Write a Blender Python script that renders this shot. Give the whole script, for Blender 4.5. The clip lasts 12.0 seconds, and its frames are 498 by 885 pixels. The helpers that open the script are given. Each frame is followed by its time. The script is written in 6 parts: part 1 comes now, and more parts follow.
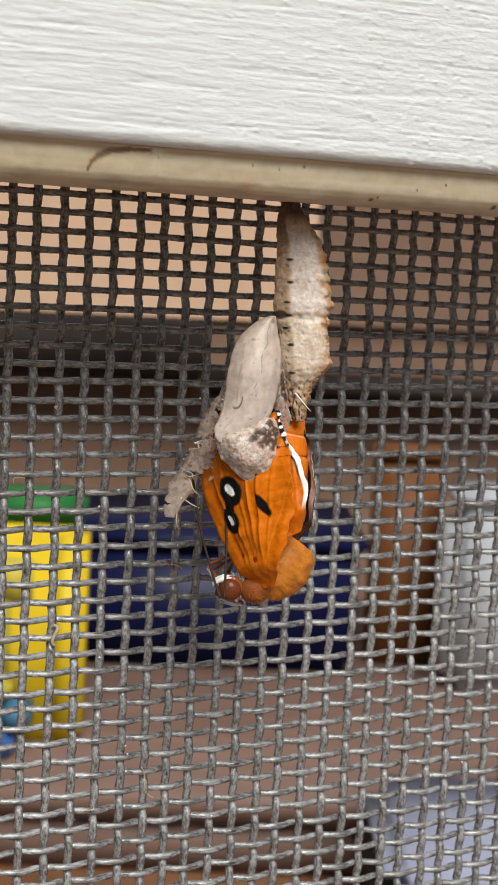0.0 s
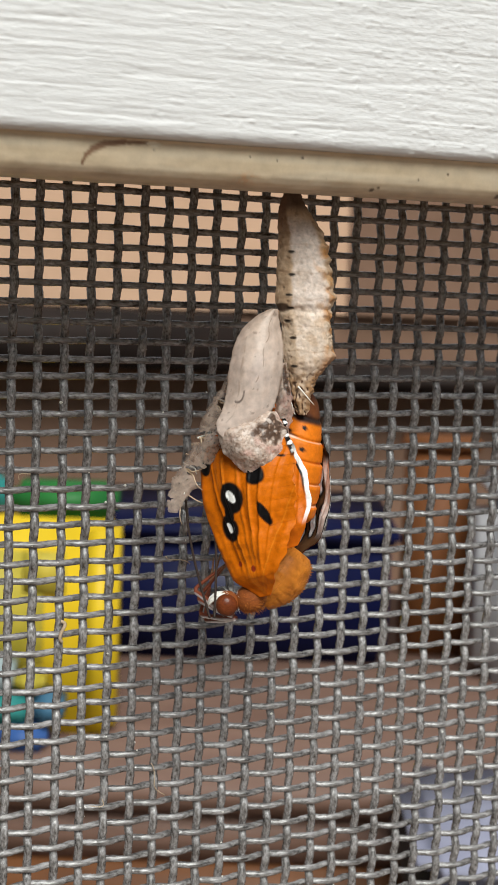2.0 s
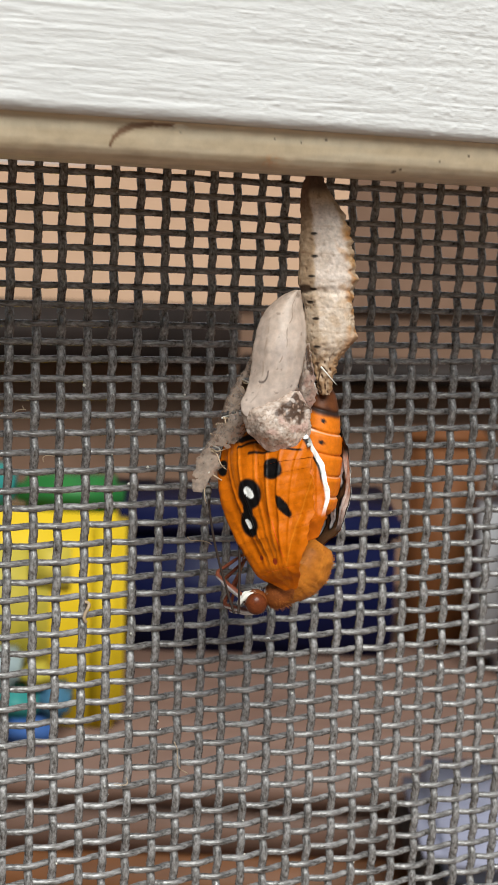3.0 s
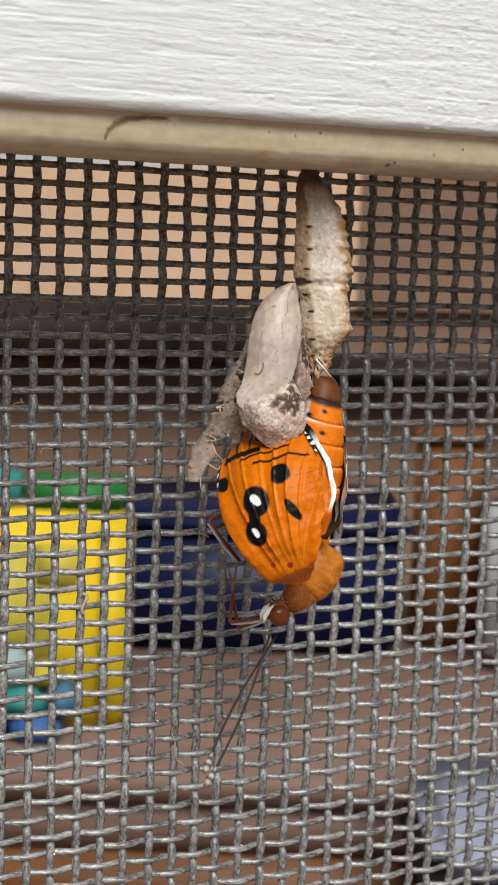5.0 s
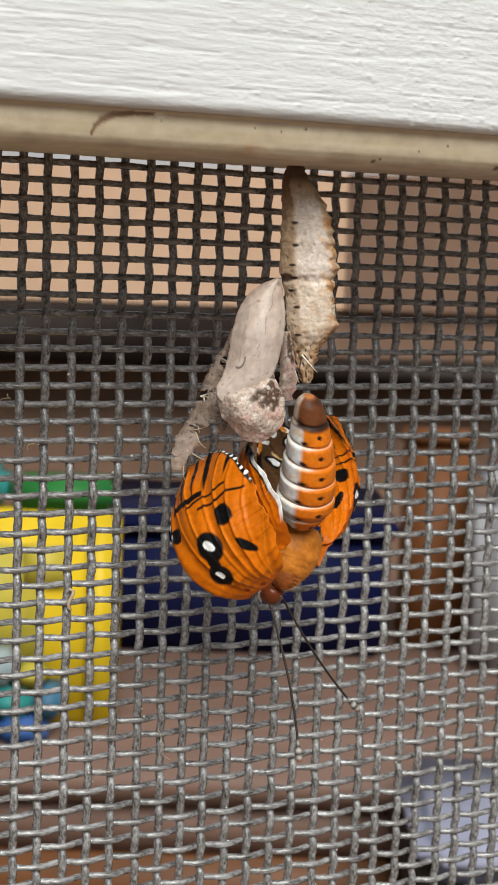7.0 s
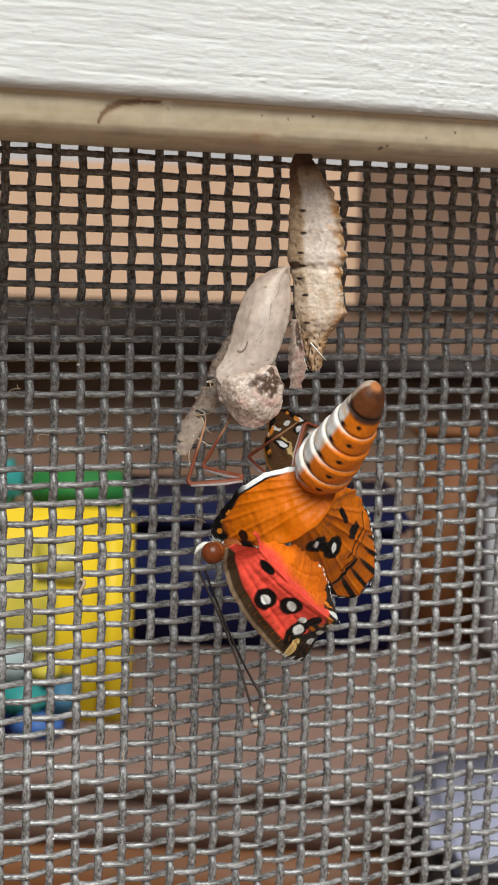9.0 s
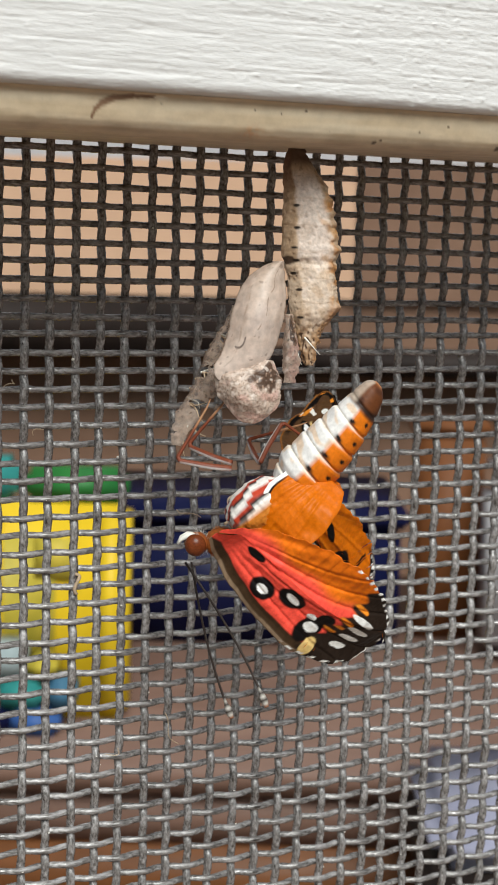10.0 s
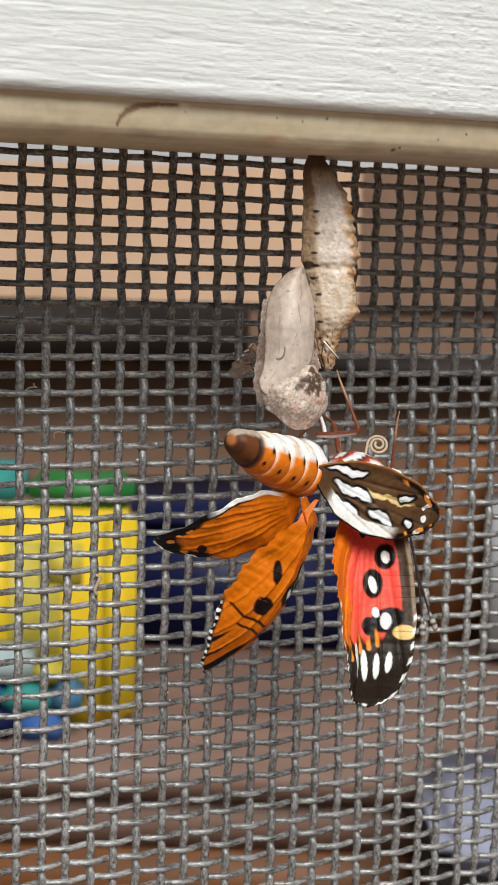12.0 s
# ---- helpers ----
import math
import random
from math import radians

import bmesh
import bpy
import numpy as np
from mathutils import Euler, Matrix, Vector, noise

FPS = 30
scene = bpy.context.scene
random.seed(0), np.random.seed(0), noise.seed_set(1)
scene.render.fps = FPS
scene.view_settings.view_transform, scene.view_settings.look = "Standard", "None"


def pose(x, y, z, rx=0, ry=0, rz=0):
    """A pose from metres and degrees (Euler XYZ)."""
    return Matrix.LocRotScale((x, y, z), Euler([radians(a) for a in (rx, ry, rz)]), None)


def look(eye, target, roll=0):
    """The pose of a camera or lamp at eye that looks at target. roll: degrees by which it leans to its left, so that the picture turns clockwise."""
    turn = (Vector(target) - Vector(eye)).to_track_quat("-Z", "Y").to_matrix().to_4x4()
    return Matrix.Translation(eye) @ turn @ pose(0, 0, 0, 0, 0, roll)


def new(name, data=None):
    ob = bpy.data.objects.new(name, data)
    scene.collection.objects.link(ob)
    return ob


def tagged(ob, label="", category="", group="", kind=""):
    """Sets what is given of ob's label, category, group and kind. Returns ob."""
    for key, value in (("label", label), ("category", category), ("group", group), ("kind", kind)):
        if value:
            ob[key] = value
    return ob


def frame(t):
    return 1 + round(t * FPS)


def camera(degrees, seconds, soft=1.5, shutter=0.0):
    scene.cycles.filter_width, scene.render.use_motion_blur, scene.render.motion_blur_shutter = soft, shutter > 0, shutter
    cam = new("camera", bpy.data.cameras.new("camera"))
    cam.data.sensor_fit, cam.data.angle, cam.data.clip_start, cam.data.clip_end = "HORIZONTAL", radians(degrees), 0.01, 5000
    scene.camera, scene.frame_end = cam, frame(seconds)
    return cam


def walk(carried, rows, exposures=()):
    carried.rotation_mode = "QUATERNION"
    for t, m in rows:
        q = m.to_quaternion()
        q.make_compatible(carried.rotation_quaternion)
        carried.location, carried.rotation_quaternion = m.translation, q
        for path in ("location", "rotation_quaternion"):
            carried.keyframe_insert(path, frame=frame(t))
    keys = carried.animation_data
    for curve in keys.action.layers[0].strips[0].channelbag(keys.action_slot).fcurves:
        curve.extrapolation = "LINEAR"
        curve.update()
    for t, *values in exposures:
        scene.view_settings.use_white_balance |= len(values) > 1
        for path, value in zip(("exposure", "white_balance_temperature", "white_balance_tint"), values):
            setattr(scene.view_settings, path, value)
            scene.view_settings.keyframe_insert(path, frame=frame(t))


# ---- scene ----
def mm(x, y, z, rx=0, ry=0, rz=0):
    """A pose from millimetres and degrees."""
    return pose(x / 1000, y / 1000, z / 1000, rx, ry, rz)


# ---- camera: held by hand about 13 cm from the butterfly ----
cam = camera(18.41, 12.0, soft=0.6)
cam.data.dof.use_dof = True
cam.data.dof.focus_distance = 0.134
cam.data.dof.aperture_fstop = 160.0
walk(cam, [
    (0.0, mm(-38.141, -141.282, -7.357, 83.975, -2.690, -23.904)),
    (0.5, mm(-35.964, -140.692, -7.346, 83.672, -2.537, -23.564)),
    (1.0, mm(-35.062, -141.113, -7.084, 83.601, -2.265, -23.327)),
    (1.5, mm(-34.861, -141.238, -6.973, 83.722, -2.172, -22.920)),
    (2.0, mm(-35.186, -141.277, -7.165, 83.620, -2.073, -22.664)),
    (2.5, mm(-36.527, -141.321, -7.847, 83.492, -1.843, -22.710)),
    (3.0, mm(-37.599, -142.293, -8.385, 83.456, -1.806, -22.624)),
    (5.0, mm(-36.855, -143.495, -8.968, 83.457, -1.832, -22.298)),
    (5.5, mm(-37.553, -144.110, -8.966, 83.442, -1.838, -22.494)),
    (6.0, mm(-38.761, -144.850, -9.159, 83.778, -1.831, -22.688)),
    (6.5, mm(-38.726, -145.035, -9.011, 83.811, -1.888, -22.738)),
    (7.0, mm(-36.912, -144.050, -9.416, 83.515, -1.907, -22.756)),
    (9.0, mm(-36.737, -144.382, -10.088, 83.363, -1.479, -22.336)),
    (9.5, mm(-36.772, -144.919, -10.001, 83.337, -1.482, -22.118)),
    (10.0, mm(-36.449, -144.714, -10.161, 83.202, -1.423, -22.397)),
    (10.5, mm(-35.327, -144.702, -10.043, 83.029, -1.515, -22.421)),
    (11.0, mm(-35.900, -144.755, -10.147, 82.967, -1.450, -22.541)),
    (11.5, mm(-36.665, -145.248, -10.071, 83.171, -1.510, -22.313)),
    (12.0, mm(-38.565, -146.002, -10.254, 83.417, -1.426, -22.263)),
], exposures=[(0.0, -0.13, 6350, 3), (12.0, -0.13, 6350, 3)])

# ---- light: open shade under a bright sky ----
world = bpy.data.worlds.new("sky")
scene.world = world
world.use_nodes = True
sky = world.node_tree.nodes.new("ShaderNodeTexSky")
sky.sky_type = "NISHITA"
sky.sun_disc = False
sky.sun_elevation = radians(42)
sky.sun_rotation = radians(188)
world.node_tree.links.new(sky.outputs[0], world.node_tree.nodes["Background"].inputs[0])
world.node_tree.nodes["Background"].inputs[1].default_value = 0.05
sun_data = bpy.data.lights.new("sun", "SUN")
sun_data.energy, sun_data.angle, sun_data.color = 5.0, radians(36), (1.0, 0.965, 0.93)
sun = new("sun", sun_data)
sun.matrix_world = look((0, 0, 0), (0.13, 0.80, -0.73))


# ---- materials ----
def material(name, rough=0.6, metal=0.0):
    m = bpy.data.materials.new(name)
    m.use_nodes = True
    b = m.node_tree.nodes["Principled BSDF"]
    b.inputs["Roughness"].default_value = rough
    b.inputs["Metallic"].default_value = metal
    return m, m.node_tree, b


def noise_node(nt, scale, detail=4.0, stretch=None, rough=0.55):
    co = nt.nodes.new("ShaderNodeTexCoord")
    n = nt.nodes.new("ShaderNodeTexNoise")
    n.inputs["Scale"].default_value, n.inputs["Detail"].default_value = scale, detail
    n.inputs["Roughness"].default_value = rough
    if stretch:
        mp = nt.nodes.new("ShaderNodeMapping")
        mp.inputs["Scale"].default_value = stretch
        nt.links.new(co.outputs["Object"], mp.inputs[0])
        nt.links.new(mp.outputs[0], n.inputs["Vector"])
    else:
        nt.links.new(co.outputs["Object"], n.inputs["Vector"])
    return n


def ramp_node(nt, source, stops):
    r = nt.nodes.new("ShaderNodeValToRGB")
    r.color_ramp.elements[0].position, r.color_ramp.elements[0].color = stops[0][0], (*stops[0][1], 1)
    r.color_ramp.elements[1].position, r.color_ramp.elements[1].color = stops[-1][0], (*stops[-1][1], 1)
    for p, c in stops[1:-1]:
        r.color_ramp.elements.new(p).color = (*c, 1)
    nt.links.new(source, r.inputs[0])
    return r


def bump_node(nt, b, source, strength, distance):
    n = nt.nodes.new("ShaderNodeBump")
    n.inputs["Strength"].default_value, n.inputs["Distance"].default_value = strength, distance
    nt.links.new(source, n.inputs["Height"])
    nt.links.new(n.outputs[0], b.inputs["Normal"])


def mottled(name, stops, scale, rough=0.6, bump=0.0, depth=0.0001, stretch=None, fine=4.0, spec=0.2, share=0.4):
    """Two-scale noise through a colour ramp, with relief from the finer one."""
    m, nt, b = material(name, rough)
    n = noise_node(nt, scale, 6.0, stretch)
    f = noise_node(nt, scale * fine, 5.0, stretch)
    mix = nt.nodes.new("ShaderNodeMix")
    mix.inputs[0].default_value = share
    nt.links.new(n.outputs[0], mix.inputs[2]), nt.links.new(f.outputs[0], mix.inputs[3])
    r = ramp_node(nt, mix.outputs[0], stops)
    nt.links.new(r.outputs[0], b.inputs["Base Color"])
    b.inputs["Specular IOR Level"].default_value = spec
    if bump:
        bump_node(nt, b, f.outputs[0], bump, depth)
    return m


def tinted(name, rough=0.5, grain=0.12, scale=1500.0, glow_through=0.0, bump=0.2, depth=0.00008, spec=0.5, clear=0.0):
    """Colour from the mesh's own 'tint' pattern, with fine grain."""
    m, nt, b = material(name, rough)
    a = nt.nodes.new("ShaderNodeAttribute")
    a.attribute_name = "tint"
    n = noise_node(nt, scale, 5.0)
    r = ramp_node(nt, n.outputs[0], [(0.3, (1 - grain,) * 3), (0.7, (1 + grain,) * 3)])
    mix = nt.nodes.new("ShaderNodeMix")
    mix.data_type, mix.blend_type = "RGBA", "MULTIPLY"
    mix.inputs[0].default_value = 1.0
    nt.links.new(a.outputs["Color"], mix.inputs[6]), nt.links.new(r.outputs[0], mix.inputs[7])
    nt.links.new(mix.outputs[2], b.inputs["Base Color"])
    b.inputs["Specular IOR Level"].default_value = spec
    if bump:
        bump_node(nt, b, n.outputs[0], bump, depth)
    if glow_through:
        t = nt.nodes.new("ShaderNodeBsdfTranslucent")
        nt.links.new(mix.outputs[2], t.inputs[0])
        s = nt.nodes.new("ShaderNodeMixShader")
        s.inputs[0].default_value = glow_through
        out = nt.nodes["Material Output"]
        nt.links.new(b.outputs[0], s.inputs[1]), nt.links.new(t.outputs[0], s.inputs[2])
        nt.links.new(s.outputs[0], out.inputs[0])
        if clear:
            c, last = nt.nodes.new("ShaderNodeBsdfTransparent"), nt.nodes.new("ShaderNodeMixShader")
            last.inputs[0].default_value = clear
            nt.links.new(s.outputs[0], last.inputs[1]), nt.links.new(c.outputs[0], last.inputs[2])
            nt.links.new(last.outputs[0], out.inputs[0])
    return m


M_WHITE = mottled("white_paint", [(0.3, (0.575, 0.56, 0.55)), (0.7, (0.65, 0.635, 0.625))], 160, 0.38, 0.8, 0.00015, (0.35, 1, 1.6), 7, 0.4)
M_TAN = tinted("aged_tan_paint", 0.45, 0.10, 700, 0.0, 0.5, 0.0001, 0.5)
THREAD_STOPS = [(0.37, (0.030, 0.025, 0.022)), (0.50, (0.185, 0.172, 0.166)), (0.64, (0.40, 0.385, 0.385))]
M_THREAD = mottled("grey_vinyl", THREAD_STOPS, 1700, 0.26, 0.7, 0.00010, (1, 1, 0.5), 3.0, 1.0, 0.5)
M_THREAD_ACROSS = mottled("grey_vinyl_across", THREAD_STOPS, 1700, 0.24, 0.7, 0.00010, (0.22, 1, 1), 3.0, 1.0, 0.45)
M_SPECK = mottled("pale_dust", [(0.3, (0.6, 0.58, 0.52)), (0.7, (0.8, 0.78, 0.72))], 2000, 0.8)
M_FIBRE = mottled("dry_fibre", [(0.3, (0.35, 0.26, 0.17)), (0.7, (0.55, 0.42, 0.30))], 2000, 0.7)
M_SHELL = tinted("dry_shell", 0.5, 0.18, 2600, 0.12, 0.35, 0.00008, 0.4)
M_CASE = tinted("grey_wing_case", 0.45, 0.16, 1500, 0.22, 0.35, 0.00008)
M_FILM = tinted("torn_film", 0.4, 0.25, 2600, 0.35, 0.4, 0.00006, 0.5, 0.50)
M_WING = tinted("wing_scales", 0.42, 0.14, 2600, 0.05, 0.3, 0.00006, 0.14)
M_BODY = tinted("body_scales", 0.5, 0.15, 2200, 0.0, 0.4, 0.00008, 0.2)
M_EYE = mottled("brown_eye", [(0.3, (0.075, 0.018, 0.007)), (0.7, (0.18, 0.045, 0.014))], 2500, 0.25)
M_LEG = tinted("leg", 0.5, 0.15, 2500, 0.0, 0.2, 0.00008, 0.2)
M_FUR = mottled("orange_fur", [(0.3, (0.14, 0.036, 0.008)), (0.7, (0.32, 0.09, 0.018))], 1500, 0.7)
M_HAIR = mottled("orange_hair", [(0.3, (0.34, 0.10, 0.012)), (0.7, (0.56, 0.20, 0.03))], 1500, 0.6)


# ---- building helpers: shapes are laid out in millimetres ----
def from_lists(name, verts, faces, mat, parent=None, label="", tints=None, smooth=True):
    """One mesh object from vertices in millimetres; tints: a colour for each vertex."""
    me = bpy.data.meshes.new(name)
    me.from_pydata((np.asarray(verts, float) / 1000).tolist(), [], faces)
    if tints is not None:
        layer = me.color_attributes.new("tint", "FLOAT_COLOR", "POINT")
        rgba = np.ones((len(verts), 4), np.float32)
        rgba[:, :3] = tints
        layer.data.foreach_set("color", rgba.ravel())
    me.materials.append(mat)
    if smooth:
        me.polygons.foreach_set("use_smooth", np.ones(len(me.polygons), bool))
    me.update()
    ob = new(name, me)
    if parent is not None:
        ob.parent = parent
    if label:
        tagged(ob, label)
    return ob


def part(name, bm, mat, parent, label="", smooth=True):
    me = bpy.data.meshes.new(name)
    bm.transform(Matrix.Scale(0.001, 4))
    bm.to_mesh(me)
    bm.free()
    me.materials.append(mat)
    if smooth:
        me.polygons.foreach_set("use_smooth", np.ones(len(me.polygons), bool))
    ob = new(name, me)
    ob.parent = parent
    if label:
        tagged(ob, label)
    return ob


def thing(name, label, category, group="", m=None, kind=""):
    ob = new(name)
    ob.empty_display_size = 0.004
    if m is not None:
        ob.matrix_world = m
    return tagged(ob, label, category, group, kind)


def tube_lists(points, radii, sides=8, squash=1.0, caps=True):
    """Vertices and faces of a tube along points (mm)."""
    p = np.asarray(points, float)
    n = len(p)
    radii = np.broadcast_to(np.asarray(radii, float), (n,))
    d = np.gradient(p, axis=0)
    d /= np.linalg.norm(d, axis=1)[:, None] + 1e-12
    ref = np.array([0, 0, 1.0]) if abs(d[0][2]) < 0.8 else np.array([0, 1.0, 0])
    verts = []
    for k in range(n):
        a = np.cross(d[k], ref)
        a /= np.linalg.norm(a) + 1e-12
        b = np.cross(a, d[k])
        ref = b
        for s in range(sides):
            w = 2 * math.pi * s / sides
            verts.append(p[k] + radii[k] * (math.cos(w) * a + squash * math.sin(w) * b))
    faces = [(k * sides + s, k * sides + (s + 1) % sides, (k + 1) * sides + (s + 1) % sides, (k + 1) * sides + s)
             for k in range(n - 1) for s in range(sides)]
    if caps:
        faces.append(tuple(range(sides))[::-1])
        faces.append(tuple((n - 1) * sides + s for s in range(sides)))
    return np.array(verts), faces


def sheet_lists(top, bottom):
    """A closed sheet from two grids of points, shaped (rows, columns, 3)."""
    r, c = top.shape[:2]
    verts = np.concatenate([top.reshape(-1, 3), bottom.reshape(-1, 3)])
    off, faces = r * c, []
    for i in range(r - 1):
        for j in range(c - 1):
            a = i * c + j
            faces.append((a, a + c, a + c + 1, a + 1))
            faces.append((off + a, off + a + 1, off + a + c + 1, off + a + c))
    rim = [i * c for i in range(r)] + [(r - 1) * c + j for j in range(1, c)] + [i * c + c - 1 for i in range(r - 2, -1, -1)] + [j for j in range(c - 2, 0, -1)]
    for k in range(len(rim)):
        a, b = rim[k], rim[(k + 1) % len(rim)]
        faces.append((b, a, off + a, off + b))
    return verts, faces


def rough3(p, scale, seed=0.0):
    """Smooth noise in -1..1 at points p (n, 3)."""
    return np.array([noise.noise(Vector((q[0] * scale + seed, q[1] * scale - seed, q[2] * scale + 2 * seed))) for q in p])


def creased(p, wave, seed=0):
    """Folds of crumpled film in 0..1: flat facets that meet in sharp creases."""
    rng = np.random.default_rng(seed)
    out, total = np.zeros(len(p)), 0.0
    for k in range(7):
        d = rng.normal(size=3) * [1, 0.25, 1]
        d /= np.linalg.norm(d)
        length = wave * (0.6 + 0.25 * k)
        x = p @ d / length + rng.uniform() + 0.55 * rough3(p, 0.45 / length + 0.15, seed + k)
        weight = length ** 0.8
        out += weight * (0.4 + 0.6 * np.abs(rough3(p, 0.3, seed + 11 + k) * 2).clip(0, 1)) * 2 * np.abs(x - np.floor(x + 0.5))
        total += weight
    return out / total


def smooth_step(x, a, b):
    t = np.clip((x - a) / (b - a), 0, 1)
    return t * t * (3 - 2 * t)


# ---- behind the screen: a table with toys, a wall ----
# house wall: shade is mixed into the brown, sunlight into the beige
M_WALL = mottled("brown_brick_wall_shade_tone", [(0.3, (0.14, 0.080, 0.052)), (0.7, (0.20, 0.118, 0.08))], 12, 0.8, 0.3, 0.002)
M_BEIGE = mottled("beige_board_sunlit_tone", [(0.3, (0.46, 0.29, 0.19)), (0.7, (0.54, 0.345, 0.23))], 10, 0.7)
M_TABLE = mottled("pinkish_wood", [(0.3, (0.115, 0.065, 0.048)), (0.7, (0.18, 0.108, 0.082))], 14, 0.55, 0.2, 0.001, (0.3, 1, 1))
M_PLANK = mottled("orange_brown_wood", [(0.3, (0.07, 0.026, 0.009)), (0.7, (0.15, 0.056, 0.018))], 18, 0.5, 0.2, 0.001, (0.3, 1, 1))
M_YELLOW = mottled("yellow_plastic", [(0.3, (0.52, 0.35, 0.012)), (0.7, (0.64, 0.44, 0.020))], 12, 0.4)
M_OCHRE = mottled("ochre_plastic", [(0.3, (0.30, 0.26, 0.03)), (0.7, (0.48, 0.37, 0.05))], 30, 0.5)
M_NAVY = mottled("navy_plastic", [(0.3, (0.002, 0.003, 0.024)), (0.7, (0.005, 0.007, 0.038))], 12, 0.45)
M_GREEN = mottled("green_plastic", [(0.3, (0.012, 0.08, 0.022)), (0.7, (0.03, 0.16, 0.035))], 12, 0.45)
M_TEAL = mottled("blue_plastic", [(0.3, (0.03, 0.085, 0.17)), (0.7, (0.06, 0.15, 0.21))], 12, 0.45)
M_PALEBLUE = mottled("lavender_cloth", [(0.3, (0.27, 0.27, 0.36)), (0.7, (0.38, 0.38, 0.48))], 20, 0.8, 0.4, 0.002)
M_MIST = mottled("pale_blue_grey_plastic", [(0.3, (0.22, 0.27, 0.28)), (0.7, (0.33, 0.38, 0.38))], 24, 0.45)
M_SEA = mottled("sea_green_plastic", [(0.3, (0.02, 0.16, 0.15)), (0.7, (0.05, 0.24, 0.22))], 24, 0.45)
M_BLUE = mottled("mid_blue_plastic", [(0.3, (0.02, 0.06, 0.19)), (0.7, (0.05, 0.11, 0.30))], 24, 0.45)
M_GREY = mottled("grey_white_paint", [(0.3, (0.34, 0.33, 0.34)), (0.7, (0.42, 0.41, 0.42))], 10, 0.6)
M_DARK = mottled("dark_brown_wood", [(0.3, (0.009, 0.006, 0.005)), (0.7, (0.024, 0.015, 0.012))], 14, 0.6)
M_POST = mottled("brown_wood", [(0.3, (0.10, 0.036, 0.012)), (0.7, (0.18, 0.066, 0.022))], 18, 0.6, 0.2, 0.001, (1, 1, 0.3))
M_FLOOR = mottled("porch_floor", [(0.3, (0.22, 0.15, 0.11)), (0.7, (0.32, 0.23, 0.18))], 8, 0.7, 0.2, 0.002)


def box_bm(x0, x1, y0, y1, z0, z1, bevel=4.0):
    bm = bmesh.new()
    bmesh.ops.create_cube(bm, size=1, matrix=Matrix.Translation(((x0 + x1) / 2, (y0 + y1) / 2, (z0 + z1) / 2)) @ Matrix.Diagonal((x1 - x0, y1 - y0, z1 - z0, 1)))
    if bevel:
        bmesh.ops.bevel(bm, geom=bm.edges[:], offset=bevel, segments=2, affect="EDGES")
    return bm


def structure(name, bm, mat, label):
    ob = part(name, bm, mat, None, "", False)
    return tagged(ob, label, name.split("_")[0], kind="structure")


structure("floor", box_bm(-3000, 4000, -2500, 5200, -1120, -1080, 0), M_FLOOR, "brown porch floor boards behind the screen")

# everything behind the screen is laid out square to this corner: x along the table, y away, z up
PORCH = mm(-36.5, -141.0, -8.0, 0, 0, -22.7)


def porch_wall():
    # the sun reaches all stretches alike; their colours carry the sunlit band and shade
    w = tagged(part("wall_back", box_bm(-2600, 2600, 1640, 1720, -1072, -42, 0), M_WALL, None, "", False), "mauve-brown lower house wall, shade put into its colour", "wall", kind="structure")
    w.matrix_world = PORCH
    w = tagged(part("wall_beige", box_bm(-2600, 105, 1630, 1720, -42, 100, 0), M_BEIGE, None, "", False), "beige band of house wall, sunlight put into its colour", "wall", kind="structure")
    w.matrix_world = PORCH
    w = tagged(part("wall_brown", box_bm(105, 2600, 1626, 1720, -42, 100, 0), M_WALL, None, "", False), "brown brick stretch of house wall, shade put into its colour", "wall", kind="structure")
    w.matrix_world = PORCH
    w = tagged(part("wall_upper", box_bm(-2600, 2600, 1634, 1720, 100, 900, 0), M_GREY, None, "", False), "pale grey upper siding of the house", "wall", kind="structure")
    w.matrix_world = PORCH


porch_wall()


def table():
    t = thing("wooden_table", "pinkish wooden table with an orange-brown plank front", "table", m=PORCH)
    part("tabletop", box_bm(-700, 700, 916, 1500, -334, -310), M_TABLE, t, "pinkish brown wooden top")
    part("apron", box_bm(-690, 690, 932, 950, -372, -335, 6), M_TABLE, t, "shaded pinkish apron board")
    for k, (z0, z1) in enumerate(((-420, -373), (-470, -421), (-520, -471))):
        part("plank", box_bm(-690, 690, 930 + 3 * (k % 2), 950, z0, z1, 3), M_PLANK, t, "orange-brown plank")
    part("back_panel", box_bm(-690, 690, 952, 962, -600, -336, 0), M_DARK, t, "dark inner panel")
    for x in (-670, 640):
        for y in (964, 1450):
            part("leg", box_bm(x, x + 40, y, y + 40, -1072, -334, 3), M_PLANK, t)


table()


def crate():
    c = thing("toy_crate", "yellow plastic toy crate with a green lid on the table", "toy crate", m=PORCH)
    part("body", box_bm(-300, -78, 990, 1030, -309, -165, 6), M_YELLOW, c, "bright yellow body")
    for x in (-290, -232, -176, -98):
        part("rib", box_bm(x, x + 16, 985, 991, -303, -170, 2), M_YELLOW, c)
    part("panel", box_bm(-206, -126, 987, 991, -276, -186, 1), M_OCHRE, c, "ochre faded panel")
    part("panel", box_bm(-140, -112, 986, 990, -214, -186, 1), M_OCHRE, c, "ochre faded panel")
    part("lid", box_bm(-150, -80, 994, 1028, -165, -142, 6), M_GREEN, c, "green lid half")
    part("lid", box_bm(-208, -153, 994, 1028, -165, -136, 6), M_SEA, c, "sea green lid half")
    part("lid", box_bm(-272, -211, 994, 1028, -165, -126, 6), M_TEAL, c, "blue lid half")


